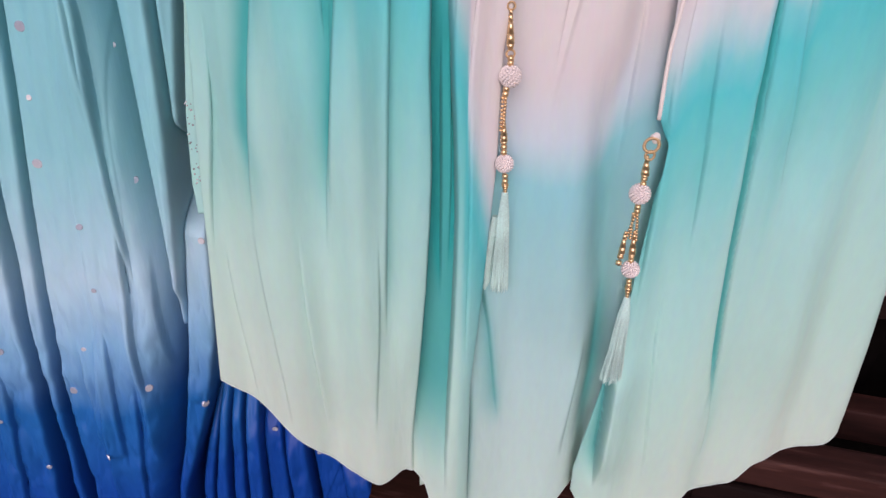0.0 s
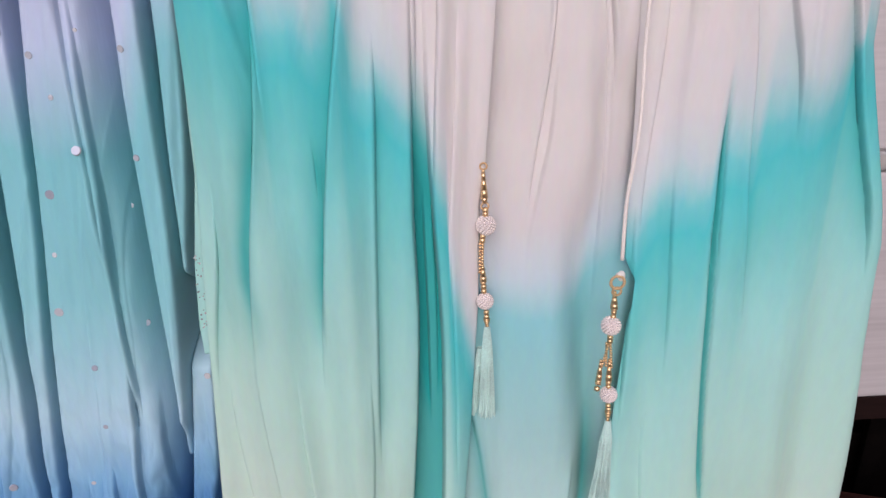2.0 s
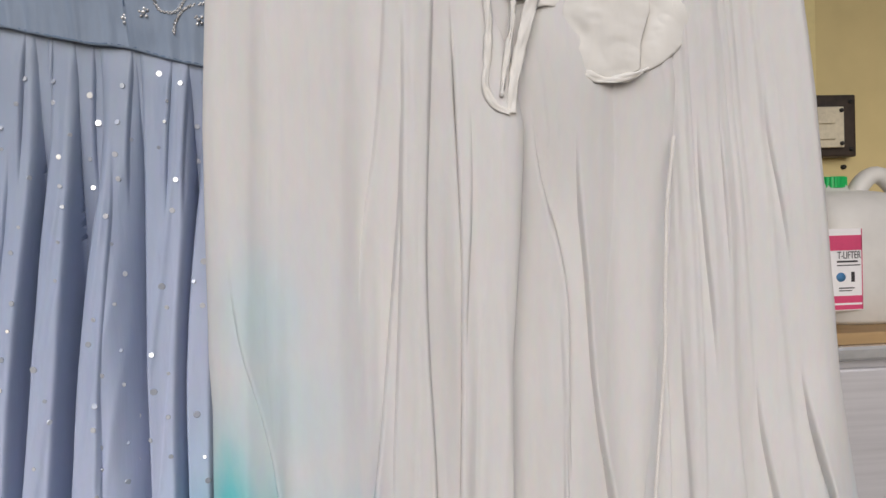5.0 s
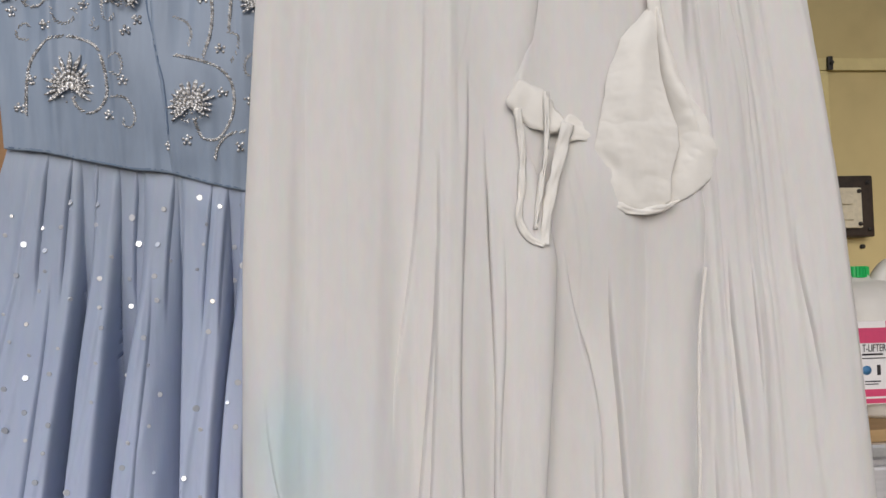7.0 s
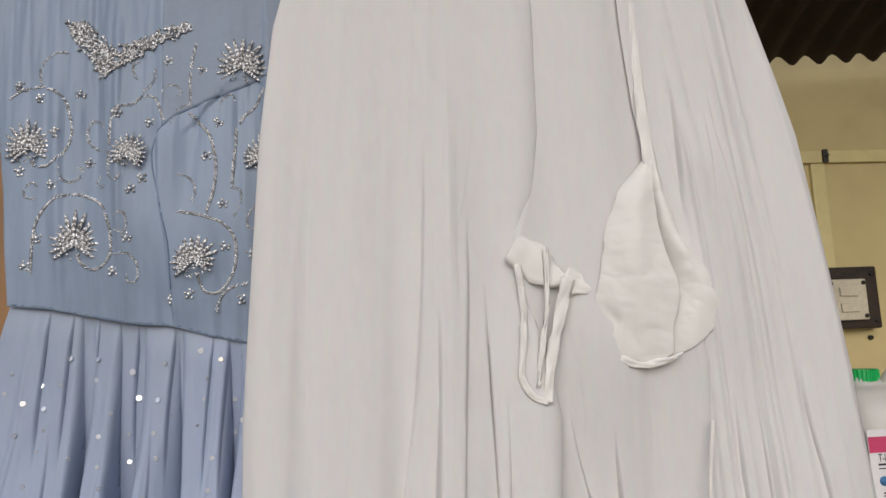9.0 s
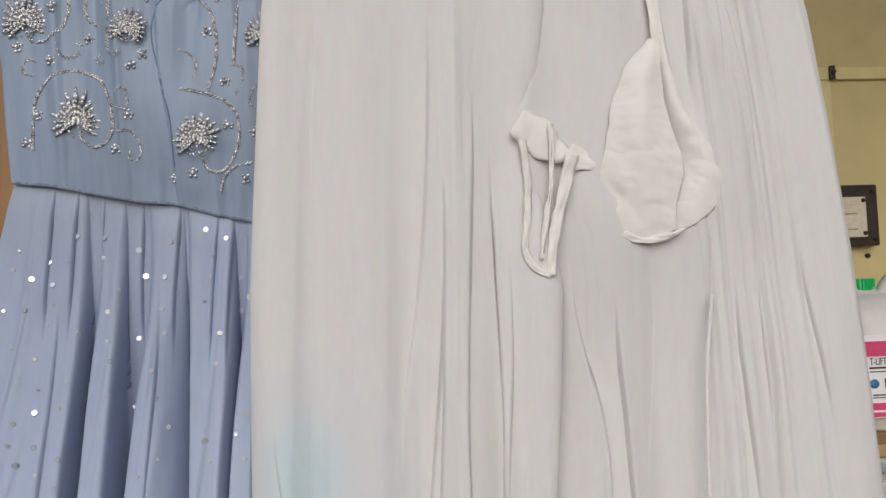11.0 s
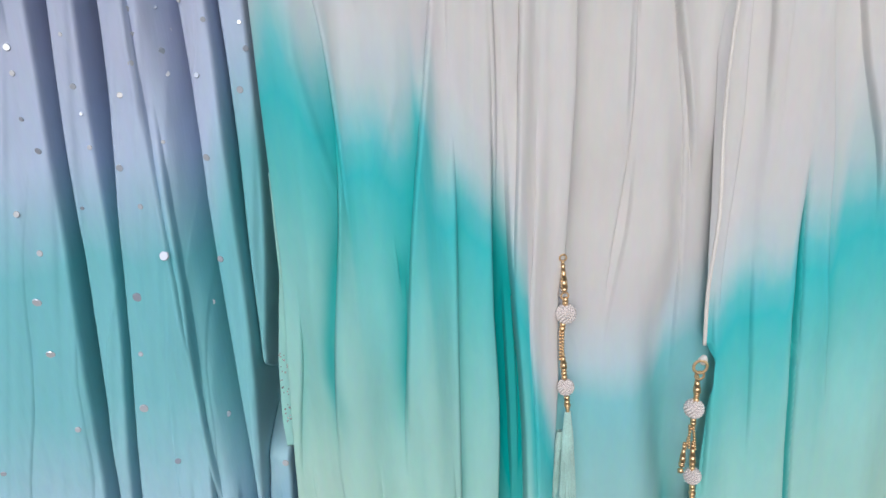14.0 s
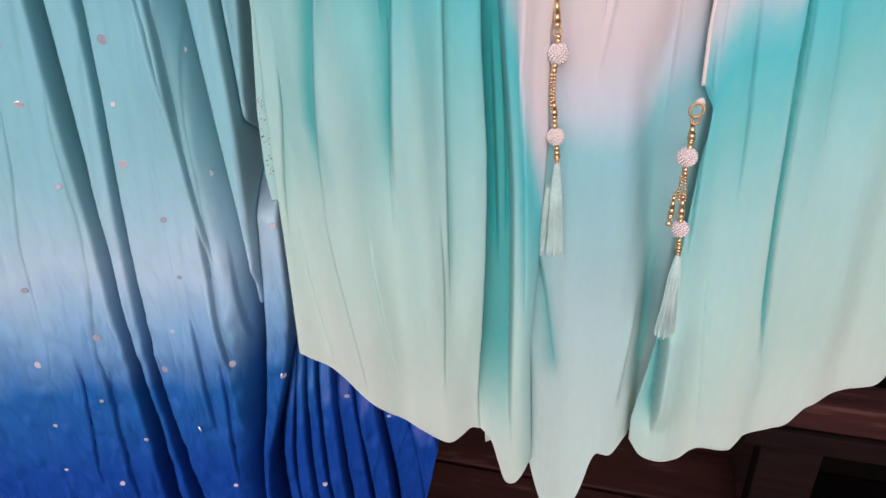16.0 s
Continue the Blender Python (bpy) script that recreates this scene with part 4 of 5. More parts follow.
wing = Drape([(0.1352, 1.4559), (0.1346, 1.4289), (0.1368, 1.4055), (0.142, 1.3882), (0.1427, 1.3756), (0.1399, 1.3592), (0.1374, 1.3495)], [(0.1371, 1.4525), (0.1415, 1.4323), (0.1472, 1.4121), (0.1551, 1.4004), (0.1631, 1.392), (0.1692, 1.3803), (0.1753, 1.367)], 1.4518, [(0.1333, 1.3339), (0.14, 1.3344), (0.1536, 1.34), (0.1648, 1.349), (0.1736, 1.3604), (0.178, 1.3669)], Y - 0.0030, 90, 130)
d = wing
d.y += -0.004 * np.sin(math.pi * d.u) * np.sin(math.pi * d.v) ** 0.6 + 0.003 * d.u ** 5 + 0.002 * d.v ** 6 + 0.005 * (1 - d.u) ** 3
d.lap([(0.1384, 1.439), (0.1413, 1.4155), (0.1515, 1.3971), (0.1626, 1.382)], 0.0014, 0.012, -1, fade=0.02)
d.ridge([(0.1435, 1.3641), (0.1426, 1.3592), (0.141, 1.3546)], -0.004, 0.0011, fade=0.003)
d.crumple(0.0022, 0.024, 0.04, 39).crumple(0.0010, 0.010, 0.016, 40).creases(0.0006, 0.02, 0.014, 41)
d.x += 0.008 * smooth_noise(d.x, d.z, 0.014, 0.014, 42) * d.u ** 3
d.build("cup_wing", lining, gown, "turned-back leaf of the cup", thick=0.0005)


def ribbon(name, keys, width, y, count=40, twist=0.0, mat=None):
    """A soft flat band of cloth along (x, z) keys."""
    pts = curve_points(keys, count)
    bm = bmesh.new()
    rows = []
    for i, (x, z) in enumerate(pts):
        a, b = pts[max(i - 1, 0)], pts[min(i + 1, count - 1)]
        t = np.array(b - a) / np.linalg.norm(b - a)
        n = np.array([-t[1], t[0]])
        u = i / (count - 1)
        w = width(u) if callable(width) else width
        yy = y(u) if callable(y) else y
        row = []
        for k in range(7):
            q = (k / 6 - 0.5)
            wob = 1 + 0.06 * math.sin(i * 0.8 + k)
            row.append(bm.verts.new((x + n[0] * q * w * wob, yy - 0.0008 * math.cos(math.pi * q) * (1 + 0.6 * math.sin(i * 0.5)) + 0.0005 * math.sin(k * 2.1 + i * 0.3) + twist * q * math.sin(i * 0.35), z + n[1] * q * w * wob)))
        rows.append(row)
    for a, b in zip(rows, rows[1:]):
        for k in range(6):
            bm.faces.new((a[k], a[k + 1], b[k + 1], b[k]))
    ob = part(name, bm, mat or lining, gown)
    ob.modifiers.new("cloth", "SOLIDIFY").thickness = 0.0008
    return ob


ribbon("neck_band", [(0.1319, 1.5523), (0.132, 1.5175), (0.1329, 1.4934), (0.1338, 1.4695), (0.1355, 1.4491), (0.1386, 1.4289), (0.1437, 1.4088), (0.1513, 1.3921)], lambda u: (0.004 + 0.007 * u) * (1 - u ** 6), lambda u: Y + 0.0008 - 0.003 * u, 70, 0.0015)
ribbon("cup_rim", [(0.097, 1.3631), (0.0997, 1.3488), (0.1071, 1.3376), (0.12, 1.3322), (0.1349, 1.3332), (0.1451, 1.3376)], lambda u: 0.0015 + 0.0040 * math.sin(math.pi * u), lambda u: Y + 0.0030 - 0.0050 * u, 60, 0.002)
ribbon("tie_tab", [(0.0487, 1.4022), (0.0538, 1.3989), (0.0601, 1.3936), (0.068, 1.387), (0.0793, 1.3816), (0.0891, 1.3789), (0.0975, 1.3768)], lambda u: 0.006 + 0.018 * math.sin(math.pi * min(1, u * 1.35 + 0.12)) ** 0.7 * (1 - 0.5 * u) * (u < 0.66) + (0.011 - 0.010 * (u - 0.66) / 0.34) * (u >= 0.66), lambda u: Y - 0.0035 + 0.005 * u, 46, 0.002)
ribbon("tie", [(0.0516, 1.3914), (0.0535, 1.3702), (0.0526, 1.3444), (0.051, 1.3269), (0.0568, 1.3169), (0.065, 1.3129)], 0.0036, Y - 0.0040, 60, 0.002)
ribbon("tie", [(0.0807, 1.3829), (0.0753, 1.3634), (0.0701, 1.3441), (0.0666, 1.3282), (0.065, 1.3129)], lambda u: 0.0072 - 0.002 * u, Y - 0.0035, 50, 0.003)
ribbon("tie", [(0.0682, 1.401), (0.0683, 1.3765), (0.0645, 1.3507), (0.0596, 1.3219)], 0.0026, Y - 0.0045, 40, 0.001)


# ---- tassels ----
def pearl_ball(tassel, at, r):
    bm = bmesh.new()
    ball(bm, at, r * 0.82, 2)
    n = 120
    for k in range(n):
        z = 1 - 2 * (k + 0.5) / n
        a = k * 2.39996
        q = math.sqrt(1 - z * z)
        ball(bm, (at[0] + r * 0.86 * q * math.cos(a), at[1] + r * 0.86 * q * math.sin(a), at[2] + r * 0.86 * z), r * 0.165, 1)
    return part("pearl_ball", bm, pearl, tassel, "ball studded with tiny pearls")


def gold_beads(tassel, a, b, r, n, name="gold_bead_strand"):
    bm = bmesh.new()
    a, b = Vector(a), Vector(b)
    for k in range(n):
        p = a.lerp(b, (k + 0.5) / n)
        ball(bm, p, r, 1, (1, 1, 1.05))
    return part(name, bm, gold, tassel)


def drop_bead(tassel, a, b, r):
    bm = bmesh.new()
    a, b = Vector(a), Vector(b)
    prof = [(0, 0.35), (0.12, 0.5), (0.3, 0.55), (0.6, 0.85), (0.85, 1.0), (1, 0.6)]
    for (u0, k0), (u1, k1) in zip(prof, prof[1:]):
        rod(bm, a.lerp(b, u0), a.lerp(b, u1), r * k0, r * k1, 12)
    return part("drop_bead", bm, gold, tassel)


def thread_skirt(tassel, top, tip, r, seed):
    rng = random.Random(seed)
    bm = bmesh.new()
    top, tip = Vector(top), Vector(tip)
    way = tip - top
    for k in range(150):
        a, q = rng.uniform(0, 2 * math.pi), math.sqrt(rng.random())
        end = tip + Vector((r * q * math.cos(a), r * q * math.sin(a) * 0.6, rng.uniform(-0.002, 0.0035)))
        start = top + Vector((0.0016 * math.cos(a), 0.0016 * math.sin(a), 0))
        m1 = start + way * 0.25 + Vector((r * 0.32 * q * math.cos(a), r * 0.2 * q * math.sin(a), 0))
        m2 = start.lerp(end, 0.65) + Vector((rng.uniform(-1, 1), rng.uniform(-1, 1), 0)) * 0.0007 
        pts = (start, m1, m2, end)
        for p, s in zip(pts, pts[1:]):
            rod(bm, p, s, 0.00026, n=4)
    return part("thread_skirt", bm, thread_mint, tassel, "mint silk thread tassel", smooth=False)


def ring(bm, at, r, thick):
    for k in range(20):
        a, b = 2 * math.pi * k / 20, 2 * math.pi * (k + 1) / 20
        rod(bm, (at[0] + r * math.cos(a), at[1], at[2] + r * math.sin(a)), (at[0] + r * math.cos(b), at[1], at[2] + r * math.sin(b)), thick, n=6)


def p3(xz, y):
    return (xz[0], y, xz[1])


YT = Y - 0.012
YA = Y + 0.003
# first tassel, half under the strip's edge
bm = bmesh.new()
ring(bm, p3((0.0539, 0.9741), YA), 0.0020, 0.0006)
ring(bm, p3((0.0549, 0.9497), YA), 0.0022, 0.0006)
tassel = part("tassel", bm, gold, gown, "gold chain tassel with pearl balls and mint threads")
drop_bead(tassel, p3((0.0537, 0.9725), YA), p3((0.0547, 0.9521), YA), 0.0022)
gold_beads(tassel, p3((0.0552, 0.9485), YA), p3((0.0552, 0.9438), YA), 0.0021, 2, "gold_bead")
pearl_ball(tassel, p3((0.0556, 0.9378), YA), 0.0064)
gold_beads(tassel, p3((0.0538, 0.9323), YA), p3((0.0532, 0.9267), YA), 0.0021, 2, "gold_bead")
gold_beads(tassel, p3((0.0520, 0.9270), YA), p3((0.0519, 0.9062), YA), 0.0011, 9)
gold_beads(tassel, p3((0.0535, 0.9267), YA - 0.001), p3((0.0532, 0.9111), YA - 0.001), 0.0011, 8)
drop_bead(tassel, p3((0.0534, 0.9133), YA), p3((0.0542, 0.8988), YA), 0.0022)
gold_beads(tassel, p3((0.0542, 0.8988), YA), p3((0.0545, 0.8927), YA), 0.0021, 2, "gold_bead")
pearl_ball(tassel, p3((0.0552, 0.8872), YA), 0.0056)
gold_beads(tassel, p3((0.0559, 0.8810), YA), p3((0.0562, 0.8746), YA), 0.0021, 2, "gold_bead")
drop_bead(tassel, p3((0.0566, 0.8688), YA), p3((0.0562, 0.8753), YA), 0.0022)
thread_skirt(tassel, p3((0.0565, 0.8695), YA), p3((0.0573, 0.7997), YA + 0.004), 0.0058, 1)
thread_skirt(tassel, p3((0.0529, 0.8496), YA + 0.008), p3((0.0481, 0.7987), YA + 0.009), 0.0032, 5)

# second tassel on its white cord
cord = curve_points([(0.1595, 1.2985), (0.1546, 1.2613), (0.1525, 1.2216), (0.1508, 1.171), (0.1474, 1.1351), (0.143, 1.0839), (0.1417, 1.0477), (0.1406, 0.9957), (0.1352, 0.9522), (0.1351, 0.9181)], 150)
cord = cord[np.argsort(-cord[:, 1])]
bm = tube([(x, YT + 0.011 * (1 - step(0.6, 0.97, i / 149)) - 0.001, z) for i, (x, z) in enumerate(cord)], 0.0012, 8)
ball(bm, p3((0.1358, 0.9072), YT), 0.0027, 2, (0.9, 0.9, 1.3))
ball(bm, p3((0.1345, 0.9085), YT - 0.001), 0.0020, 2, (1.3, 0.8, 0.8))
c2 = part("drawstring", bm, cord_white, gown, "white drawstring cord, knotted")
bm = bmesh.new()
ring(bm, p3((0.1332, 0.9039), YT - 0.002), 0.0042, 0.0010)
ring(bm, p3((0.1331, 0.8979), YT - 0.002), 0.0026, 0.0008)
tassel = part("tassel", bm, gold, gown, "gold chain tassel with pearl balls and mint threads")
drop_bead(tassel, p3((0.1326, 0.8972), YT), p3((0.1330, 0.8837), YT), 0.0025)
gold_beads(tassel, p3((0.1329, 0.8847), YT), p3((0.1329, 0.8783), YT), 0.0021, 2, "gold_bead")
pearl_ball(tassel, p3((0.1319, 0.8737), YT), 0.0064)
gold_beads(tassel, p3((0.1319, 0.8668), YT), p3((0.1320, 0.8616), YT), 0.0022, 2, "gold_bead")
gold_beads(tassel, p3((0.1316, 0.8623), YT), p3((0.1277, 0.8434), YT), 0.0011, 9)
gold_beads(tassel, p3((0.1320, 0.8616), YT - 0.001), p3((0.1341, 0.8433), YT - 0.001), 0.0011, 9)
gold_beads(tassel, p3((0.1303, 0.8616), YT + 0.001), p3((0.1309, 0.8434), YT + 0.001), 0.0011, 9)
drop_bead(tassel, p3((0.1272, 0.8496), YT), p3((0.1265, 0.8325), YT), 0.0020)
drop_bead(tassel, p3((0.1327, 0.8499), YT), p3((0.1333, 0.8315), YT), 0.0022)
gold_beads(tassel, p3((0.1265, 0.8349), YT), p3((0.1260, 0.8253), YT + 0.001), 0.0022, 2, "gold_bead")
gold_beads(tassel, p3((0.1331, 0.8331), YT), p3((0.1334, 0.8283), YT), 0.0021, 2, "gold_bead")
pearl_ball(tassel, p3((0.1338, 0.8234), YT), 0.0058)
gold_beads(tassel, p3((0.1341, 0.8160), YT), p3((0.1345, 0.8110), YT), 0.0021, 2, "gold_bead")
drop_bead(tassel, p3((0.1346, 0.8026), YT), p3((0.1344, 0.8119), YT), 0.0023)
thread_skirt(tassel, p3((0.1349, 0.8034), YT), p3((0.1346, 0.7337), YT + 0.004), 0.0078, 2)

# ---- the blue gown ----
blue = thing("blue_gown", (-0.15, 0.44, 0.4), "grey-blue gown fading to royal blue, beaded bodice and sequinned gathered skirt", "gown")
blue.matrix_world = Matrix.Translation((0, 0, 0))
YB = 0.437
SEAM = [(-0.2820, 1.3873), (-0.2584, 1.3841), (-0.2346, 1.3816), (-0.2055, 1.3750), (-0.1814, 1.3700), (-0.1596, 1.3682), (-0.1346, 1.3607), (-0.1154, 1.3565), (-0.02, 1.335), (0.02, 1.33)]
B_LEFT = [(-0.262, 1.40), (-0.2590, 1.3831), (-0.290, 1.25), (-0.330, 1.10), (-0.40, 0.90), (-0.47, 0.70), (-0.54, 0.38)]
B_RIGHT = [(-0.02, 1.40), (-0.015, 1.3), (-0.01, 1.1), (-0.02, 0.9), (-0.01, 0.7), (-0.032, 0.58), (-0.05, 0.50), (-0.07, 0.38)]
skirt = Drape(B_LEFT, B_RIGHT, 1.40, [(-0.6, 0.40), (0.1, 0.40)], YB, 720, 330)
d = skirt
d.z = np.interp(d.x, *zip(*SEAM)) + d.v * (0.40 - np.interp(d.x, *zip(*SEAM)))
d.x = line_x(B_LEFT, d.z) + d.u * (line_x(B_RIGHT, d.z) - line_x(B_LEFT, d.z))
FOLD_EDGES = {
    "a": [(-0.2171, 1.2977), (-0.2201, 1.2732), (-0.2263, 1.2112), (-0.2340, 1.1191), (-0.2390, 1.0466), (-0.2414, 1.0158), (-0.2532, 0.8945), (-0.2567, 0.8574), (-0.2608, 0.8127), (-0.2657, 0.7582), (-0.2698, 0.6967), (-0.2746, 0.6268), (-0.2839, 0.5455)],
    "b": [(-0.2056, 1.3159), (-0.2124, 1.2730), (-0.2166, 1.2109), (-0.2193, 1.1623), (-0.2247, 1.1121), (-0.2322, 1.0423), (-0.2383, 0.9656), (-0.2421, 0.9219), (-0.2459, 0.8836), (-0.2525, 0.8210), (-0.2586, 0.7580), (-0.2618, 0.6965), (-0.2649, 0.6264), (-0.2711, 0.5448)],
    "c": [(-0.1938, 1.3156), (-0.1992, 1.2725), (-0.2007, 1.2102), (-0.2009, 1.1983), (-0.2051, 1.1529), (-0.2105, 1.1052), (-0.2125, 1.0821), (-0.2152, 1.0375), (-0.2167, 1.0151), (-0.2207, 0.9607), (-0.2281, 0.9043), (-0.2356, 0.8611), (-0.2442, 0.8037), (-0.2523, 0.7382), (-0.2578, 0.6740), (-0.2607, 0.6007), (-0.2616, 0.5444)],
    "d": [(-0.1748, 1.3028), (-0.1828, 1.2622), (-0.1901, 1.1948), (-0.1969, 1.1111), (-0.2004, 1.0694), (-0.2069, 1.0304), (-0.2099, 1.0146), (-0.2159, 0.9688), (-0.2193, 0.9407), (-0.2245, 0.9042), (-0.2310, 0.8610), (-0.2389, 0.8036), (-0.2459, 0.7380), (-0.2493, 0.6737), (-0.2500, 0.6003), (-0.2503, 0.5438)],
    "e": [(-0.1582, 1.2614), (-0.1575, 1.1939), (-0.1565, 1.1260), (-0.1566, 1.0780), (-0.1580, 1.0388), (-0.1587, 1.0055), (-0.1590, 0.9809), (-0.1598, 0.9393), (-0.1598, 0.9120), (-0.1592, 0.8790), (-0.1591, 0.8468), (-0.1605, 0.7976), (-0.1636, 0.7533), (-0.1706, 0.6936), (-0.1830, 0.6232), (-0.2015, 0.5415)],
    "f": [(-0.1513, 1.2772), (-0.1512, 1.1937), (-0.1511, 1.1258), (-0.1521, 1.0779), (-0.1538, 1.0386), (-0.1546, 1.0054), (-0.1551, 0.9807), (-0.1556, 0.9566), (-0.1557, 0.9294), (-0.1558, 0.9024), (-0.1557, 0.8790), (-0.1555, 0.8466), (-0.1567, 0.7976), (-0.1596, 0.7530), (-0.1662, 0.6935)],
    "g": [(-0.1268, 1.2765), (-0.1321, 1.2044), (-0.1349, 1.1431), (-0.1367, 1.0720), (-0.1389, 1.0058), (-0.1400, 0.9491), (-0.1403, 0.9335), (-0.1424, 0.8985), (-0.1469, 0.8463), (-0.1546, 0.7746), (-0.1591, 0.7357)],
    "h": [(-0.1150, 1.3138), (-0.1228, 1.2603), (-0.1296, 1.1931), (-0.1318, 1.1090), (-0.1319, 1.0678), (-0.1356, 0.9984), (-0.1375, 0.9595), (-0.1387, 0.9259), (-0.1422, 0.8696)],
    "i": [(-0.1094, 1.2759), (-0.1130, 1.1926), (-0.1148, 1.1362), (-0.1152, 1.1131), (-0.1167, 1.0625), (-0.1206, 1.0085), (-0.1265, 0.9590), (-0.1322, 0.9217), (-0.1415, 0.8696)],
}
swell = 0.004 + 0.052 * step(1.36, 1.14, d.z) + 0.030 * step(1.20, 0.95, d.z)
far_left = [(x - 0.08, z) for x, z in B_LEFT]
d.pouch(far_left, FOLD_EDGES["a"], swell, 0.01, 0.004)
d.pouch(FOLD_EDGES["b"], FOLD_EDGES["c"], swell * 0.97, 0.0035, 0.004)
d.pouch(FOLD_EDGES["d"], FOLD_EDGES["e"], swell * 1.02, 0.005, 0.022)
d.pouch(FOLD_EDGES["f"], FOLD_EDGES["g"], swell, 0.003, 0.005)
d.pouch(FOLD_EDGES["h"], FOLD_EDGES["i"], swell * 0.92, 0.0035, 0.006, fade=0.03)
d.pouch([(-0.1458, 0.8400), (-0.1515, 0.7975), (-0.1593, 0.7357), (-0.1669, 0.6879), (-0.1812, 0.6232), (-0.2000, 0.5501)], [(-0.1291, 0.8398), (-0.1324, 0.8016), (-0.1356, 0.7550), (-0.1430, 0.7064), (-0.1588, 0.6530), (-0.1783, 0.5973), (-0.1933, 0.5498)], 0.074, 0.004, 0.006)
d.pouch([(-0.1519, 0.6646), (-0.1664, 0.6226), (-0.1819, 0.5492)], [(-0.1484, 0.6645), (-0.1592, 0.6223), (-0.1732, 0.5488)], 0.059, 0.0035, 0.004, fade=0.05)
d.pouch([(-0.1451, 0.6928), (-0.1551, 0.6222), (-0.1694, 0.5486)], [(-0.1391, 0.6927), (-0.1483, 0.6219), (-0.1569, 0.5481)], 0.068, 0.0035, 0.004, fade=0.05)
d.pouch([(-0.1391, 0.6871), (-0.1456, 0.6218), (-0.1540, 0.5479)], [(-0.1323, 0.6869), (-0.1375, 0.6215), (-0.1434, 0.5474)], 0.062, 0.0035, 0.004, fade=0.05)
d.pouch([(-0.1296, 0.6811), (-0.1329, 0.6213), (-0.1386, 0.5472)], [(-0.1201, 0.6808), (-0.1211, 0.6209), (-0.1260, 0.5466)], 0.071, 0.0035, 0.004, fade=0.05)
d.pouch([(-0.1205, 0.6635), (-0.1199, 0.6080), (-0.1221, 0.5464)], [(-0.1069, 0.6631), (-0.1051, 0.6074), (-0.1056, 0.5456)], 0.059, 0.0035, 0.004, fade=0.05)
d.pouch([(-0.1045, 0.6571), (-0.1021, 0.6007), (-0.1002, 0.5454)], [(-0.0886, 0.6565), (-0.0858, 0.6001), (-0.0831, 0.5446)], 0.068, 0.0035, 0.004, fade=0.05)
d.pouch([(-0.0861, 0.6444), (-0.0817, 0.5932), (-0.0772, 0.5443)], [(-0.0664, 0.6437), (-0.0595, 0.5923), (-0.0537, 0.5432)], 0.055, 0.0035, 0.004, fade=0.05)
d.pouch([(-0.0635, 0.6186), (-0.0537, 0.5432)], [(-0.0450, 0.6179), (-0.0290, 0.5420)], 0.065, 0.0035, 0.004, fade=0.05)
d.pouch([(-0.0410, 0.6048), (-0.0240, 0.5418)], [(-0.0128, 0.6037), (0.0058, 0.5404)], 0.059, 0.0035, 0.004, fade=0.05)
d.y = YB + 0.008 + 0.036 * step(1.36, 1.14, d.z) + 0.030 * step(1.20, 0.95, d.z) - d.bulge
d.fan(30, 74, 0.0015, 1.375, 0.50)
for q in ((-0.2352, 1.3788), (-0.2209, 1.3769), (-0.2054, 1.3726), (-0.1817, 1.3672), (-0.1589, 1.3636), (-0.1353, 1.3561), (-0.1259, 1.3540)):
    d.lap([(q[0] + 0.002, q[1] + 0.01), (q[0] - 0.002, q[1] - 0.03), (q[0] - 0.005, q[1] - 0.08)], 0.0026, 0.008, -1, fade=0.02)
d.lap([(-0.1840, 0.8197), (-0.1881, 0.7800), (-0.1899, 0.7465), (-0.1897, 0.7158)], 0.007, 0.012, -1, fade=0.02)
d.lap([(-0.1916, 0.7660), (-0.1913, 0.7263), (-0.1934, 0.6832), (-0.1971, 0.6484)], 0.008, 0.01, 1, fade=0.02)
d.lap([(-0.2277, 0.7324), (-0.2294, 0.6955), (-0.2299, 0.6614), (-0.2307, 0.6251)], 0.006, 0.01, 1, fade=0.02)
d.lap([(-0.2083, 0.7470), (-0.2135, 0.6950), (-0.2159, 0.6491)], 0.005, 0.01, -1, fade=0.02)
d.lap([(-0.1715, 0.7934), (-0.1747, 0.7560), (-0.1741, 0.7154)], 0.006, 0.01, -1, fade=0.02)
d.lap([(-0.2165, 0.7372), (-0.2219, 0.6953), (-0.2264, 0.6495), (-0.2317, 0.5995)], 0.005, 0.008, 1, fade=0.02)
d.lap([(-0.2424, 0.7379), (-0.2467, 0.6960), (-0.2471, 0.6502)], 0.004, 0.01, -1, fade=0.02)
d.lap([(-0.1989, 0.6945), (-0.2061, 0.6366), (-0.2128, 0.5786)], 0.005, 0.01, -1, fade=0.02)
d.lap([(-0.3071, 0.7086), (-0.3158, 0.6527), (-0.3299, 0.5905)], 0.004, 0.012, -1, fade=0.02)
d.lap([(-0.1755, 1.0508), (-0.1766, 0.9994), (-0.1783, 0.9427), (-0.1801, 0.9043)], 0.005, 0.014, -1)
d.lap([(-0.1776, 0.9505), (-0.1811, 0.9044), (-0.1827, 0.8526), (-0.1822, 0.8112)], 0.006, 0.014, -1)
d.lap([(-0.1784, 1.1370), (-0.1806, 1.0712), (-0.1814, 1.0004), (-0.1813, 0.9240)], 0.003, 0.016, -1)
d.lap([(-0.2821, 0.7775), (-0.2940, 0.7083), (-0.3060, 0.6280), (-0.3168, 0.5556)], 0.005, 0.014, 1)
d.lap([(-0.2869, 0.7080), (-0.2956, 0.6400), (-0.3056, 0.5621)], 0.005, 0.012, -1)
d.lap([(-0.1710, 1.2776), (-0.1755, 1.2128), (-0.1792, 1.1446), (-0.1823, 1.0730)], 0.002, 0.014, -1)
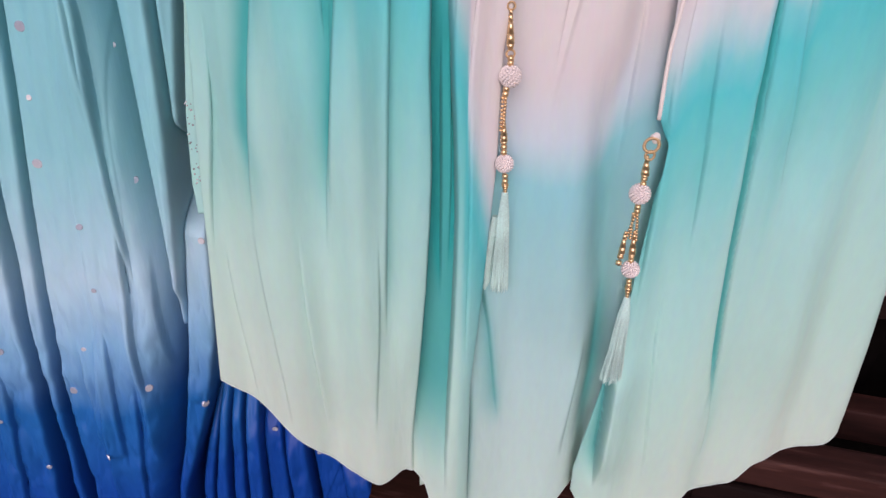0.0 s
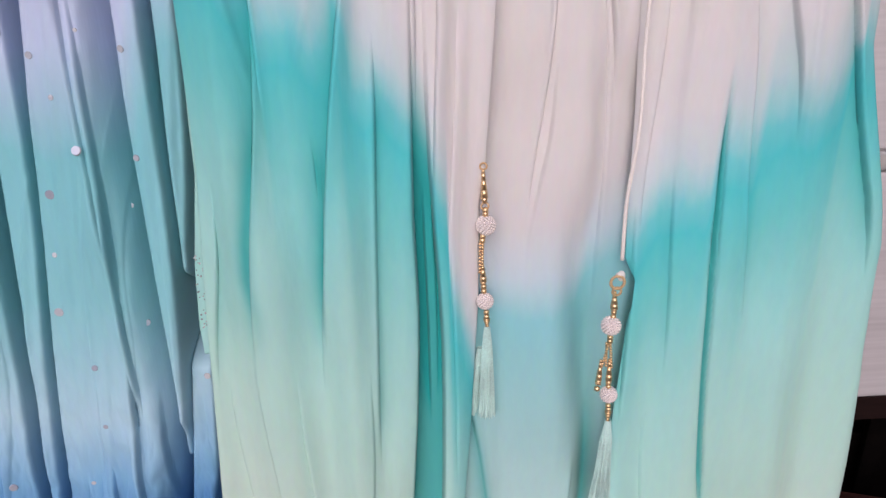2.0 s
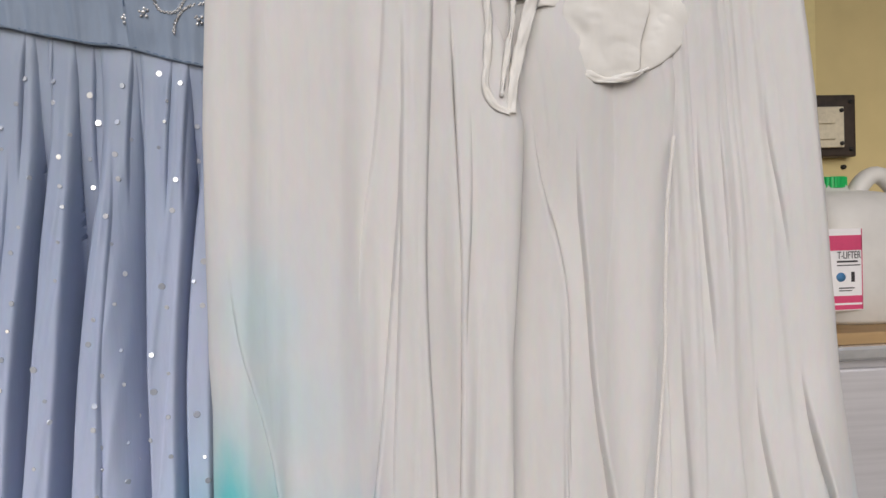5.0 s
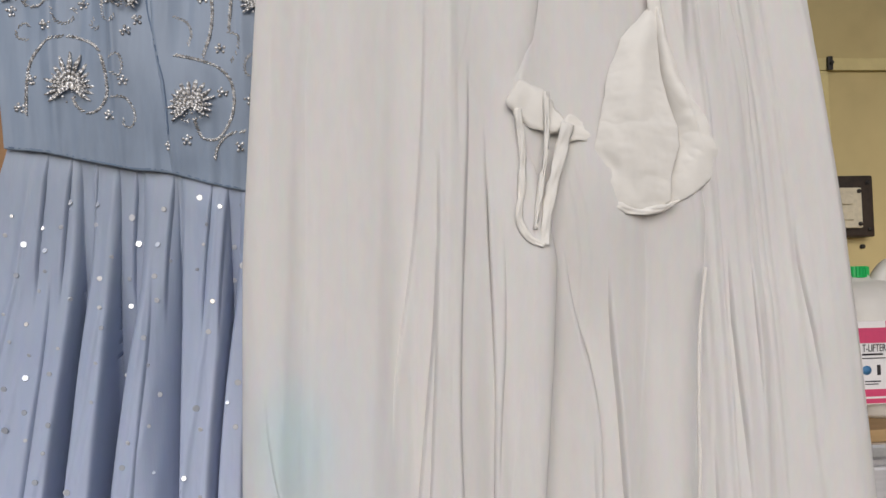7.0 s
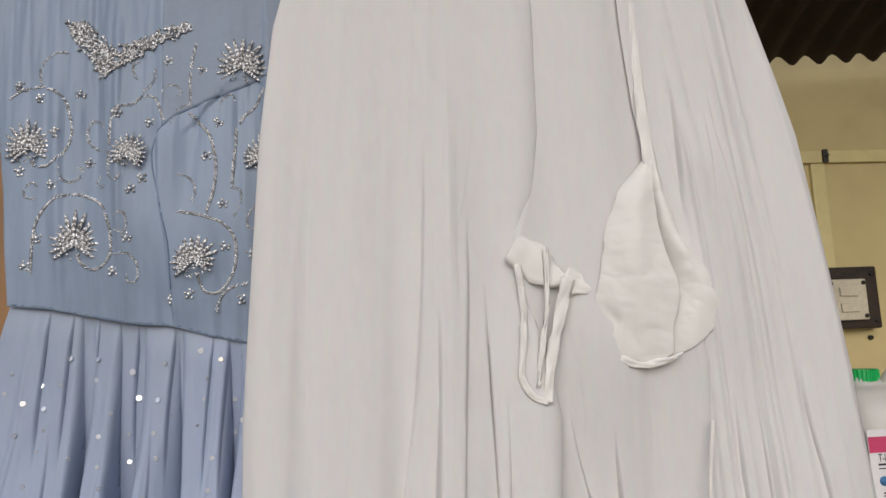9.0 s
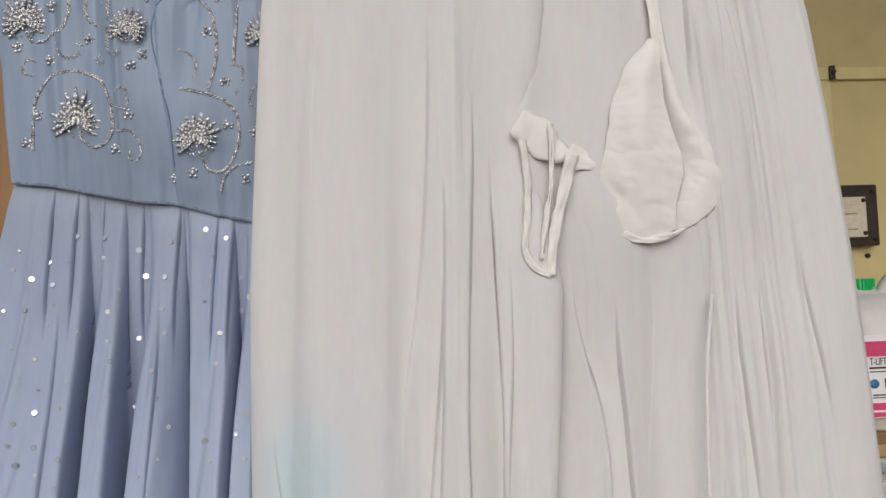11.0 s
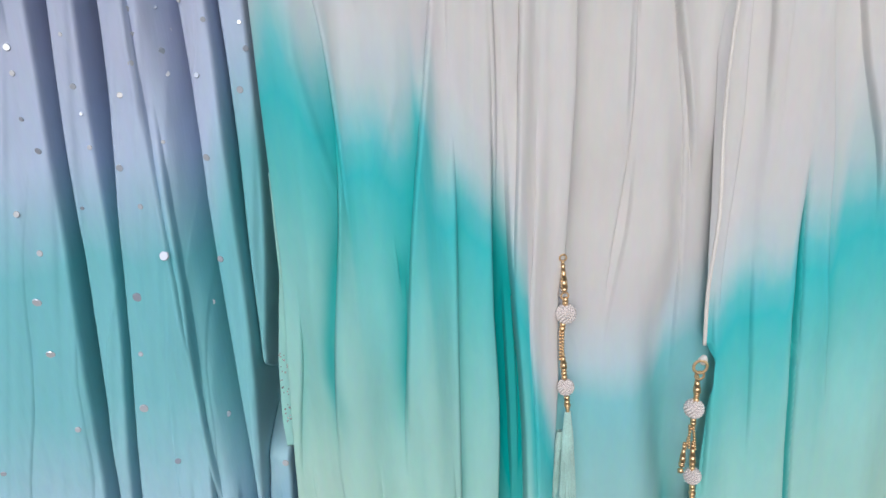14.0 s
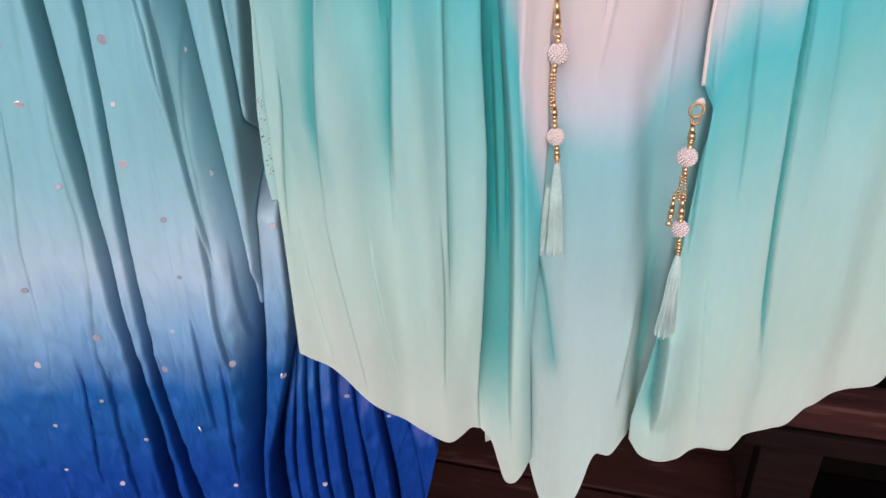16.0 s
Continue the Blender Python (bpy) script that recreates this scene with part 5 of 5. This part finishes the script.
d.lap([(-0.2317, 1.2856), (-0.2372, 1.2151), (-0.2465, 1.1338)], 0.002, 0.014, -1)
d.gathers(22, 64, 0.5, 1.2, 0.0016)
d.crumple(0.005, 0.05, 0.25, 43).crumple(0.0016, 0.012, 0.08, 44)
rumple = 0.004 * smooth_noise(d.x, d.z, 0.014, 0.024, 45) - 0.0022 * np.abs(smooth_noise(d.x, d.z, 0.012, 0.03, 48)) * 4 + 0.003 * smooth_noise(d.x, d.z, 0.008, 0.05, 46)
d.y += rumple * (0.16 + 0.80 * step(0.90, 0.68, d.z))
seam_z = np.interp(d.x, *zip(*SEAM))
k = step(seam_z - 0.022, seam_z - 0.001, d.z)
d.y = d.y * (1 - 0.8 * k) + (YB + 0.0050) * 0.8 * k
d.dye = 1.375 - d.z + 0.03 * smooth_noise(d.x, d.z, 0.05, 0.3, 47) - 0.07 * np.exp(-(((d.x + 0.132) / 0.012) ** 2)) * step(0.9, 0.72, d.z)
d.dye += 0.07 * step((-0.1573, 0.6940)[0], (-0.1261, 0.6906)[0], d.x)
d.build("skirt", cloth_blue, blue, "gathered skirt fading from lavender grey to royal blue", thick=0.0008)

# sequins sewn over the skirt
sm = bpy.data.meshes.new("sequin")
bm = bmesh.new()
bmesh.ops.create_cone(bm, cap_ends=True, segments=12, radius1=0.0021, radius2=0.0018, depth=0.0005)
bm.to_mesh(sm)
bm.free()
sm.materials.append(sequin_m)
rng = random.Random(11)
spots = []
tries = 0
while len(spots) < 290 and tries < 60000:
    tries += 1
    z = rng.uniform(0.46, 1.35)
    x = rng.uniform(-0.36, -0.02)
    gap = 0.0118 if z > 1.1 else (0.0135 + 0.03 * min(1, (1.1 - z) / 0.25))
    if x < line_x(B_LEFT, z) + 0.004 or (z > 0.72 and x > -0.085) or x > line_x(B_RIGHT, z) - 0.012:
        continue
    if all((x - a) ** 2 + (z - b) ** 2 > gap * gap for a, b in spots):
        spots.append((x, z))
skirt_ob = bpy.data.objects["skirt"]
for x, z in spots:
    y, slope = skirt.at(x, z)
    if abs(slope) > 2.6:
        continue
    o = new("sequin", sm)
    o.parent = skirt_ob
    n = Vector((0.5 * slope, -1, rng.uniform(-0.25, 0.25))).normalized() + Vector((rng.uniform(-0.2, 0.2), 0, rng.uniform(-0.25, 0.15)))
    k = rng.choice((0.7, 0.85, 1.0, 1.0, 1.25)) * (1.2 if z < 1.0 else 0.82)
    o.matrix_basis = Matrix.LocRotScale((x, y - 0.0014, z), n.normalized().to_track_quat("Z", "Y"), (k, k, k))

bodice = Drape([(-0.2714, 1.6271), (-0.2708, 1.5257), (-0.2630, 1.4512), (-0.2588, 1.3795)], [(-0.02, 1.7), (-0.02, 1.3)], 1.64, [(q[0], q[1] - 0.0025) for q in SEAM], YB, 260, 200)
d = bodice
d.y += -0.014 * np.exp(-((d.x + 0.15) / 0.12) ** 2) * step(1.34, 1.44, d.z) + 0.004
d.lap([(-0.1634, 1.4907), (-0.1672, 1.485), (-0.1693, 1.4774), (-0.1693, 1.4676), (-0.1672, 1.456), (-0.1641, 1.4441), (-0.1618, 1.4323), (-0.1594, 1.4215), (-0.1584, 1.4113), (-0.1581, 1.391), (-0.1581, 1.3709)], 0.0026, 0.016, 1, fade=0.008)
d.lap([(-0.1634, 1.4907), (-0.1565, 1.4972), (-0.1474, 1.5025), (-0.1372, 1.5071), (-0.1266, 1.5113), (-0.1124, 1.5177), (-0.0988, 1.5246)], 0.0018, 0.012, -1, fade=0.008)
d.fan(26, 76, 0.0030, 1.64, 1.30)
d.y += 0.0030 * smooth_noise(d.x, d.z, 0.007, 0.10, 51) * (0.35 + step(1.42, 1.36, d.z) + step(1.45, 1.5, d.z))
d.crumple(0.0035, 0.02, 0.08, 52)
d.ridge([(-0.2070, 1.5404), (-0.2071, 1.4871), (-0.2087, 1.4354)], -0.004, 0.010)
d.ridge([(-0.1916, 1.5403), (-0.1863, 1.4495)], 0.003, 0.012)
d.ridge([(-0.1442, 1.4899), (-0.1509, 1.4377)], -0.003, 0.008)
d.build("bodice", cloth_bodice, blue, "plain grey-blue bodice with silver beadwork", thick=0.001)
bodice_ob = bpy.data.objects["bodice"]
yoke = Drape([(-0.1634, 1.64), (-0.1634, 1.49)], [(-0.03, 1.64), (-0.03, 1.49)], 1.63, [(-0.1634, 1.4907), (-0.1565, 1.4972), (-0.1474, 1.5025), (-0.1372, 1.5071), (-0.1266, 1.5113), (-0.1124, 1.5177), (-0.0988, 1.5246)], YB, 60, 50)
yoke.y = np.array([bodice.at(x, z)[0] for x, z in zip(yoke.x.ravel(), yoke.z.ravel())]).reshape(yoke.x.shape) - 0.0010
yoke.build("yoke", bodice_net, bodice_ob, "sheer grey net yoke", thick=0.0003)

def on_bodice(xz, lift=0.0012):
    y, _ = bodice.at(*xz)
    return Vector((xz[0], y - lift, xz[1]))


def seam_line(keys, name, r=0.0006, lift=0.0005, count=60):
    pts = [on_bodice(tuple(q), lift) for q in curve_points(keys, count)]
    return part(name, tube(pts, r, 6), thread_blue, bodice_ob)


seam_line([(-0.1634, 1.4907), (-0.1672, 1.485), (-0.1693, 1.4774), (-0.1693, 1.4676), (-0.1672, 1.456), (-0.1641, 1.4441), (-0.1618, 1.4323), (-0.1594, 1.4215), (-0.1584, 1.4113), (-0.1581, 1.391), (-0.1581, 1.3709)], "princess_seam", 0.00045, 0.0010, 90)
seam_line([(-0.1634, 1.4907), (-0.1565, 1.4972), (-0.1474, 1.5025), (-0.1372, 1.5071), (-0.1266, 1.5113), (-0.1124, 1.5177), (-0.0988, 1.5246)], "yoke_seam", 0.00045, 0.0010, 90)
seam_line([(x, z - 0.0012) for x, z in SEAM[1:8]], "waist_seam", 0.0006)


def vine(keys, step_m=0.0020, r=0.00060):
    """A twisted double line of short bugle beads sewn along a curve, here and there one missing."""
    length = sum(math.dist(a, b) for a, b in zip(keys, keys[1:]))
    n = max(6, int(length * 1.1 / step_m))
    pts = curve_points(keys, n)
    bm = bmesh.new()
    for i, q in enumerate(pts[:-1]):
        if rng.random() < 0.06:
            continue
        t = Vector((pts[i + 1][0] - q[0], 0, pts[i + 1][1] - q[1])).normalized()
        side = Vector((-t.z, 0, t.x))
        for k in (-1, 1):
            a = on_bodice(tuple(q)) + side * k * 0.00045 + t * k * step_m * 0.25
            w = (t + side * 0.55 + Vector((rng.uniform(-1, 1), rng.uniform(-0.6, 0.6), rng.uniform(-1, 1))) * 0.25).normalized()
            rod(bm, a - w * step_m * 0.40, a + w * step_m * 0.40, r * rng.uniform(0.8, 1.1), n=5)
    return part("bead_vine", bm, silver, bodice_ob)


def flower(xz, angle, r):
    """A fan of petals, each a narrow loop of bugle beads, over a scatter of small beads."""
    bm = bmesh.new()
    c = on_bodice(xz, 0.0022)
    petals = 15
    for k in range(petals):
        mid = radians(angle) + (k / (petals - 1) - 0.5) * radians(250)
        reach = r * (1.0 + 0.38 * math.cos(mid - radians(angle)) ** 2 * (math.cos(mid - radians(angle)) > 0)) * rng.uniform(0.90, 1.08)
        for side in (-1, -0.5, 0, 0.5, 1):
            last = None
            for j in range(7):
                u = 0.02 + 0.98 * j / 6
                a = mid + side * 0.085 * math.sin(math.pi * min(1, u)) ** 0.6 * (1.25 - 0.5 * u)
                p = c + Vector((math.sin(a), 0, math.cos(a))) * reach * u * (1 - 0.06 * abs(side)) - Vector((0, 0.0016 * math.sin(math.pi * u) * rng.uniform(0.5, 1.2), 0))
                if last is not None and rng.random() < 0.93:
                    w = (p - last) * 0.42
                    m = (p + last) / 2
                    rod(bm, m - w, m + w, 0.00058 * rng.uniform(0.8, 1.25), n=5)
                last = p
    for k in range(44):
        a, q = rng.uniform(0, 6.28), r * 0.72 * math.sqrt(rng.random())
        ball(bm, c + Vector((q * math.cos(a), -0.0016, q * math.sin(a))), rng.uniform(0.0006, 0.0010), 1)
    return part("beaded_flower", bm, silver, bodice_ob, "fan-shaped flower of silver beads")


sprigs = bmesh.new()


def sprig(xz):
    bm = sprigs
    c = on_bodice(xz, 0.0012)
    for k in range(5):
        a = 2 * math.pi * k / 5 + rng.uniform(0, 1)
        ball(bm, c + Vector((0.0026 * math.cos(a), 0, 0.0026 * math.sin(a))), 0.0012, 1, (1, 0.7, 1))
    ball(bm, c - Vector((0, 0.001, 0)), 0.0014, 1)


flower((-0.2471, 1.481), -5, 0.015)
flower((-0.2169, 1.4182), 0, 0.015)
flower((-0.1826, 1.4728), 12, 0.0112)
flower((-0.1438, 1.4053), -4, 0.0145)
flower((-0.1138, 1.5301), 4, 0.016)
flower((-0.1003, 1.469), 8, 0.012)
vine([(-0.2607, 1.5149), (-0.2523, 1.5191), (-0.2422, 1.5208), (-0.2336, 1.5187), (-0.225, 1.5105), (-0.2221, 1.5013), (-0.2203, 1.4904), (-0.2229, 1.4814), (-0.2278, 1.4744), (-0.2362, 1.4692), (-0.2429, 1.4694), (-0.247, 1.4738)])
vine([(-0.2448, 1.4029), (-0.2435, 1.4202), (-0.2415, 1.4323), (-0.2357, 1.4426), (-0.2274, 1.4484), (-0.219, 1.4502), (-0.2089, 1.4478), (-0.2004, 1.4425), (-0.1967, 1.4343), (-0.1945, 1.4219), (-0.1951, 1.4114), (-0.2001, 1.4047), (-0.2068, 1.4025), (-0.2135, 1.4069), (-0.2162, 1.4129)])
vine([(-0.1963, 1.4681), (-0.1957, 1.4825), (-0.1941, 1.497), (-0.1907, 1.5042), (-0.1821, 1.5066), (-0.1752, 1.512), (-0.1683, 1.5111), (-0.1648, 1.5036), (-0.162, 1.4944)])
vine([(-0.1457, 1.505), (-0.1463, 1.5199), (-0.1445, 1.5366), (-0.1419, 1.5479)])
vine([(-0.1457, 1.4995), (-0.1405, 1.4939), (-0.1343, 1.4864), (-0.1309, 1.4753), (-0.1297, 1.4626), (-0.1312, 1.45), (-0.1358, 1.434)])
vine([(-0.1519, 1.4363), (-0.1443, 1.435), (-0.1341, 1.4322), (-0.1255, 1.4283), (-0.1204, 1.4228), (-0.1178, 1.4121), (-0.119, 1.4016), (-0.1242, 1.3913), (-0.1311, 1.3853), (-0.1378, 1.3866), (-0.1412, 1.3937), (-0.1428, 1.399)])
vine([(-0.0999, 1.5152), (-0.1054, 1.5041), (-0.1132, 1.4969), (-0.1168, 1.4896), (-0.118, 1.4768), (-0.1192, 1.4623), (-0.1201, 1.4515)])
vine([(-0.1312, 1.3742), (-0.1294, 1.381), (-0.1242, 1.3871), (-0.1174, 1.3899), (-0.1105, 1.3907)])
vine([(-0.1918, 1.412), (-0.1834, 1.411), (-0.179, 1.4045), (-0.1783, 1.3986), (-0.1816, 1.3935), (-0.1857, 1.3954), (-0.1843, 1.3999)], 0.0018, 0.00042)
vine([(-0.1969, 1.4681), (-0.1948, 1.4602), (-0.1904, 1.4579), (-0.187, 1.4625)], 0.0018, 0.00042)
vine([(-0.1528, 1.4604), (-0.1459, 1.4576), (-0.1425, 1.4503), (-0.145, 1.4415)], 0.0018, 0.00042)
vine([(-0.2277, 1.4672), (-0.2259, 1.46), (-0.2198, 1.4581), (-0.2152, 1.4615), (-0.2142, 1.4668), (-0.2176, 1.468)], 0.0018, 0.00042)
vine([(-0.2023, 1.4604), (-0.204, 1.4569), (-0.2005, 1.4539), (-0.1972, 1.4556)], 0.0018, 0.00042)
vine([(-0.2405, 1.5237), (-0.2414, 1.5329), (-0.2357, 1.5413), (-0.2272, 1.5437), (-0.2231, 1.5425)], 0.0018, 0.00042)
vine([(-0.192, 1.4359), (-0.1869, 1.4375), (-0.1845, 1.4303), (-0.1868, 1.4244), (-0.1919, 1.4271)], 0.0018, 0.00042)
vine([(-0.1804, 1.5243), (-0.1822, 1.5317), (-0.177, 1.5372)], 0.0018, 0.00042)
vine([(-0.1752, 1.5149), (-0.169, 1.5222), (-0.1676, 1.5315)], 0.0018, 0.00042)
vine([(-0.1631, 1.5147), (-0.1596, 1.5183), (-0.1544, 1.5182), (-0.1516, 1.5126), (-0.1561, 1.5108)], 0.0018, 0.00042)
vine([(-0.1579, 1.4943), (-0.1544, 1.5005), (-0.1492, 1.5051), (-0.1457, 1.5043)], 0.0018, 0.00042)
vine([(-0.2431, 1.4482), (-0.2491, 1.4501), (-0.2493, 1.4554), (-0.2443, 1.4588), (-0.2409, 1.4552)], 0.0018, 0.00042)
vine([(-0.1201, 1.4515), (-0.1149, 1.4495), (-0.115, 1.4405), (-0.1196, 1.4317)], 0.0018, 0.00042)
vine([(-0.1992, 1.4917), (-0.202, 1.4965), (-0.2078, 1.4973), (-0.2111, 1.492), (-0.21, 1.4836), (-0.2052, 1.4792), (-0.1974, 1.4782)], 0.0018, 0.00042)
vine([(-0.1282, 1.5028), (-0.1246, 1.5101), (-0.1201, 1.5119), (-0.1177, 1.5063)], 0.0018, 0.00042)
vine([(-0.1049, 1.4223), (-0.11, 1.426), (-0.1092, 1.4349), (-0.1046, 1.4394)], 0.0018, 0.00042)
for at in ((-0.2403, 1.5134), (-0.2158, 1.5151), (-0.2298, 1.4899), (-0.2092, 1.4703), (-0.2309, 1.4566), (-0.1819, 1.4516), (-0.1844, 1.4215), (-0.2403, 1.4235), (-0.2482, 1.4065), (-0.1934, 1.4009), (-0.171, 1.4946), (-0.1596, 1.535), (-0.1385, 1.529), (-0.1283, 1.4936), (-0.1355, 1.4718), (-0.1254, 1.4408), (-0.1246, 1.4141), (-0.1085, 1.41), (-0.1473, 1.3852), (-0.1158, 1.3812), (-0.2528, 1.4662), (-0.2541, 1.5221), (-0.1093, 1.4729), (-0.1907, 1.5006), (-0.1751, 1.4585), (-0.1581, 1.3822)):
    sprig(at)
tagged(part("beadwork", sprigs, silver, bodice_ob), kind="stuff")


def neckline():
    """Dense silver beadwork round the neck, coming to a point."""
    bm = bmesh.new()
    for k in range(520):
        u = rng.random()
        if u < 0.5:
            a, b = np.array((-0.2247, 1.5597)), np.array((-0.2022, 1.5244))
        else:
            a, b = np.array((-0.2022, 1.5244)), np.array((-0.1454, 1.5555))
        s = rng.random()
        q = a + (b - a) * s
        q = q + np.array([rng.uniform(-0.002, 0.012) * (1 if u < 0.5 else -0.3), rng.uniform(0.0, 0.016) * (0.35 + 0.65 * s if u < 0.5 else 1 - 0.6 * s)])
        c = on_bodice(tuple(q), 0.002)
        a2 = rng.uniform(0, math.pi)
        w = Vector((math.cos(a2), 0, math.sin(a2))) * 0.0015
        rod(bm, c - w, c + w, 0.0007, n=5)
    return part("beaded_neckline", bm, silver, bodice_ob, "dense silver beadwork edging the neck")


neckline()
for name, gx, y in (("hanger_hook", 0.055, Y), ("hanger_hook", -0.15, YB)):
    pts = [(gx, y + 0.004, 1.60 if gx < 0 else 1.80), (gx, 0.42, 1.80), (gx, 0.435, 1.825), (gx, 0.42, 1.8395), (gx, 0.405, 1.825)]
    part(name, tube(pts, 0.002, 6), chrome, gown if gx > 0 else blue)
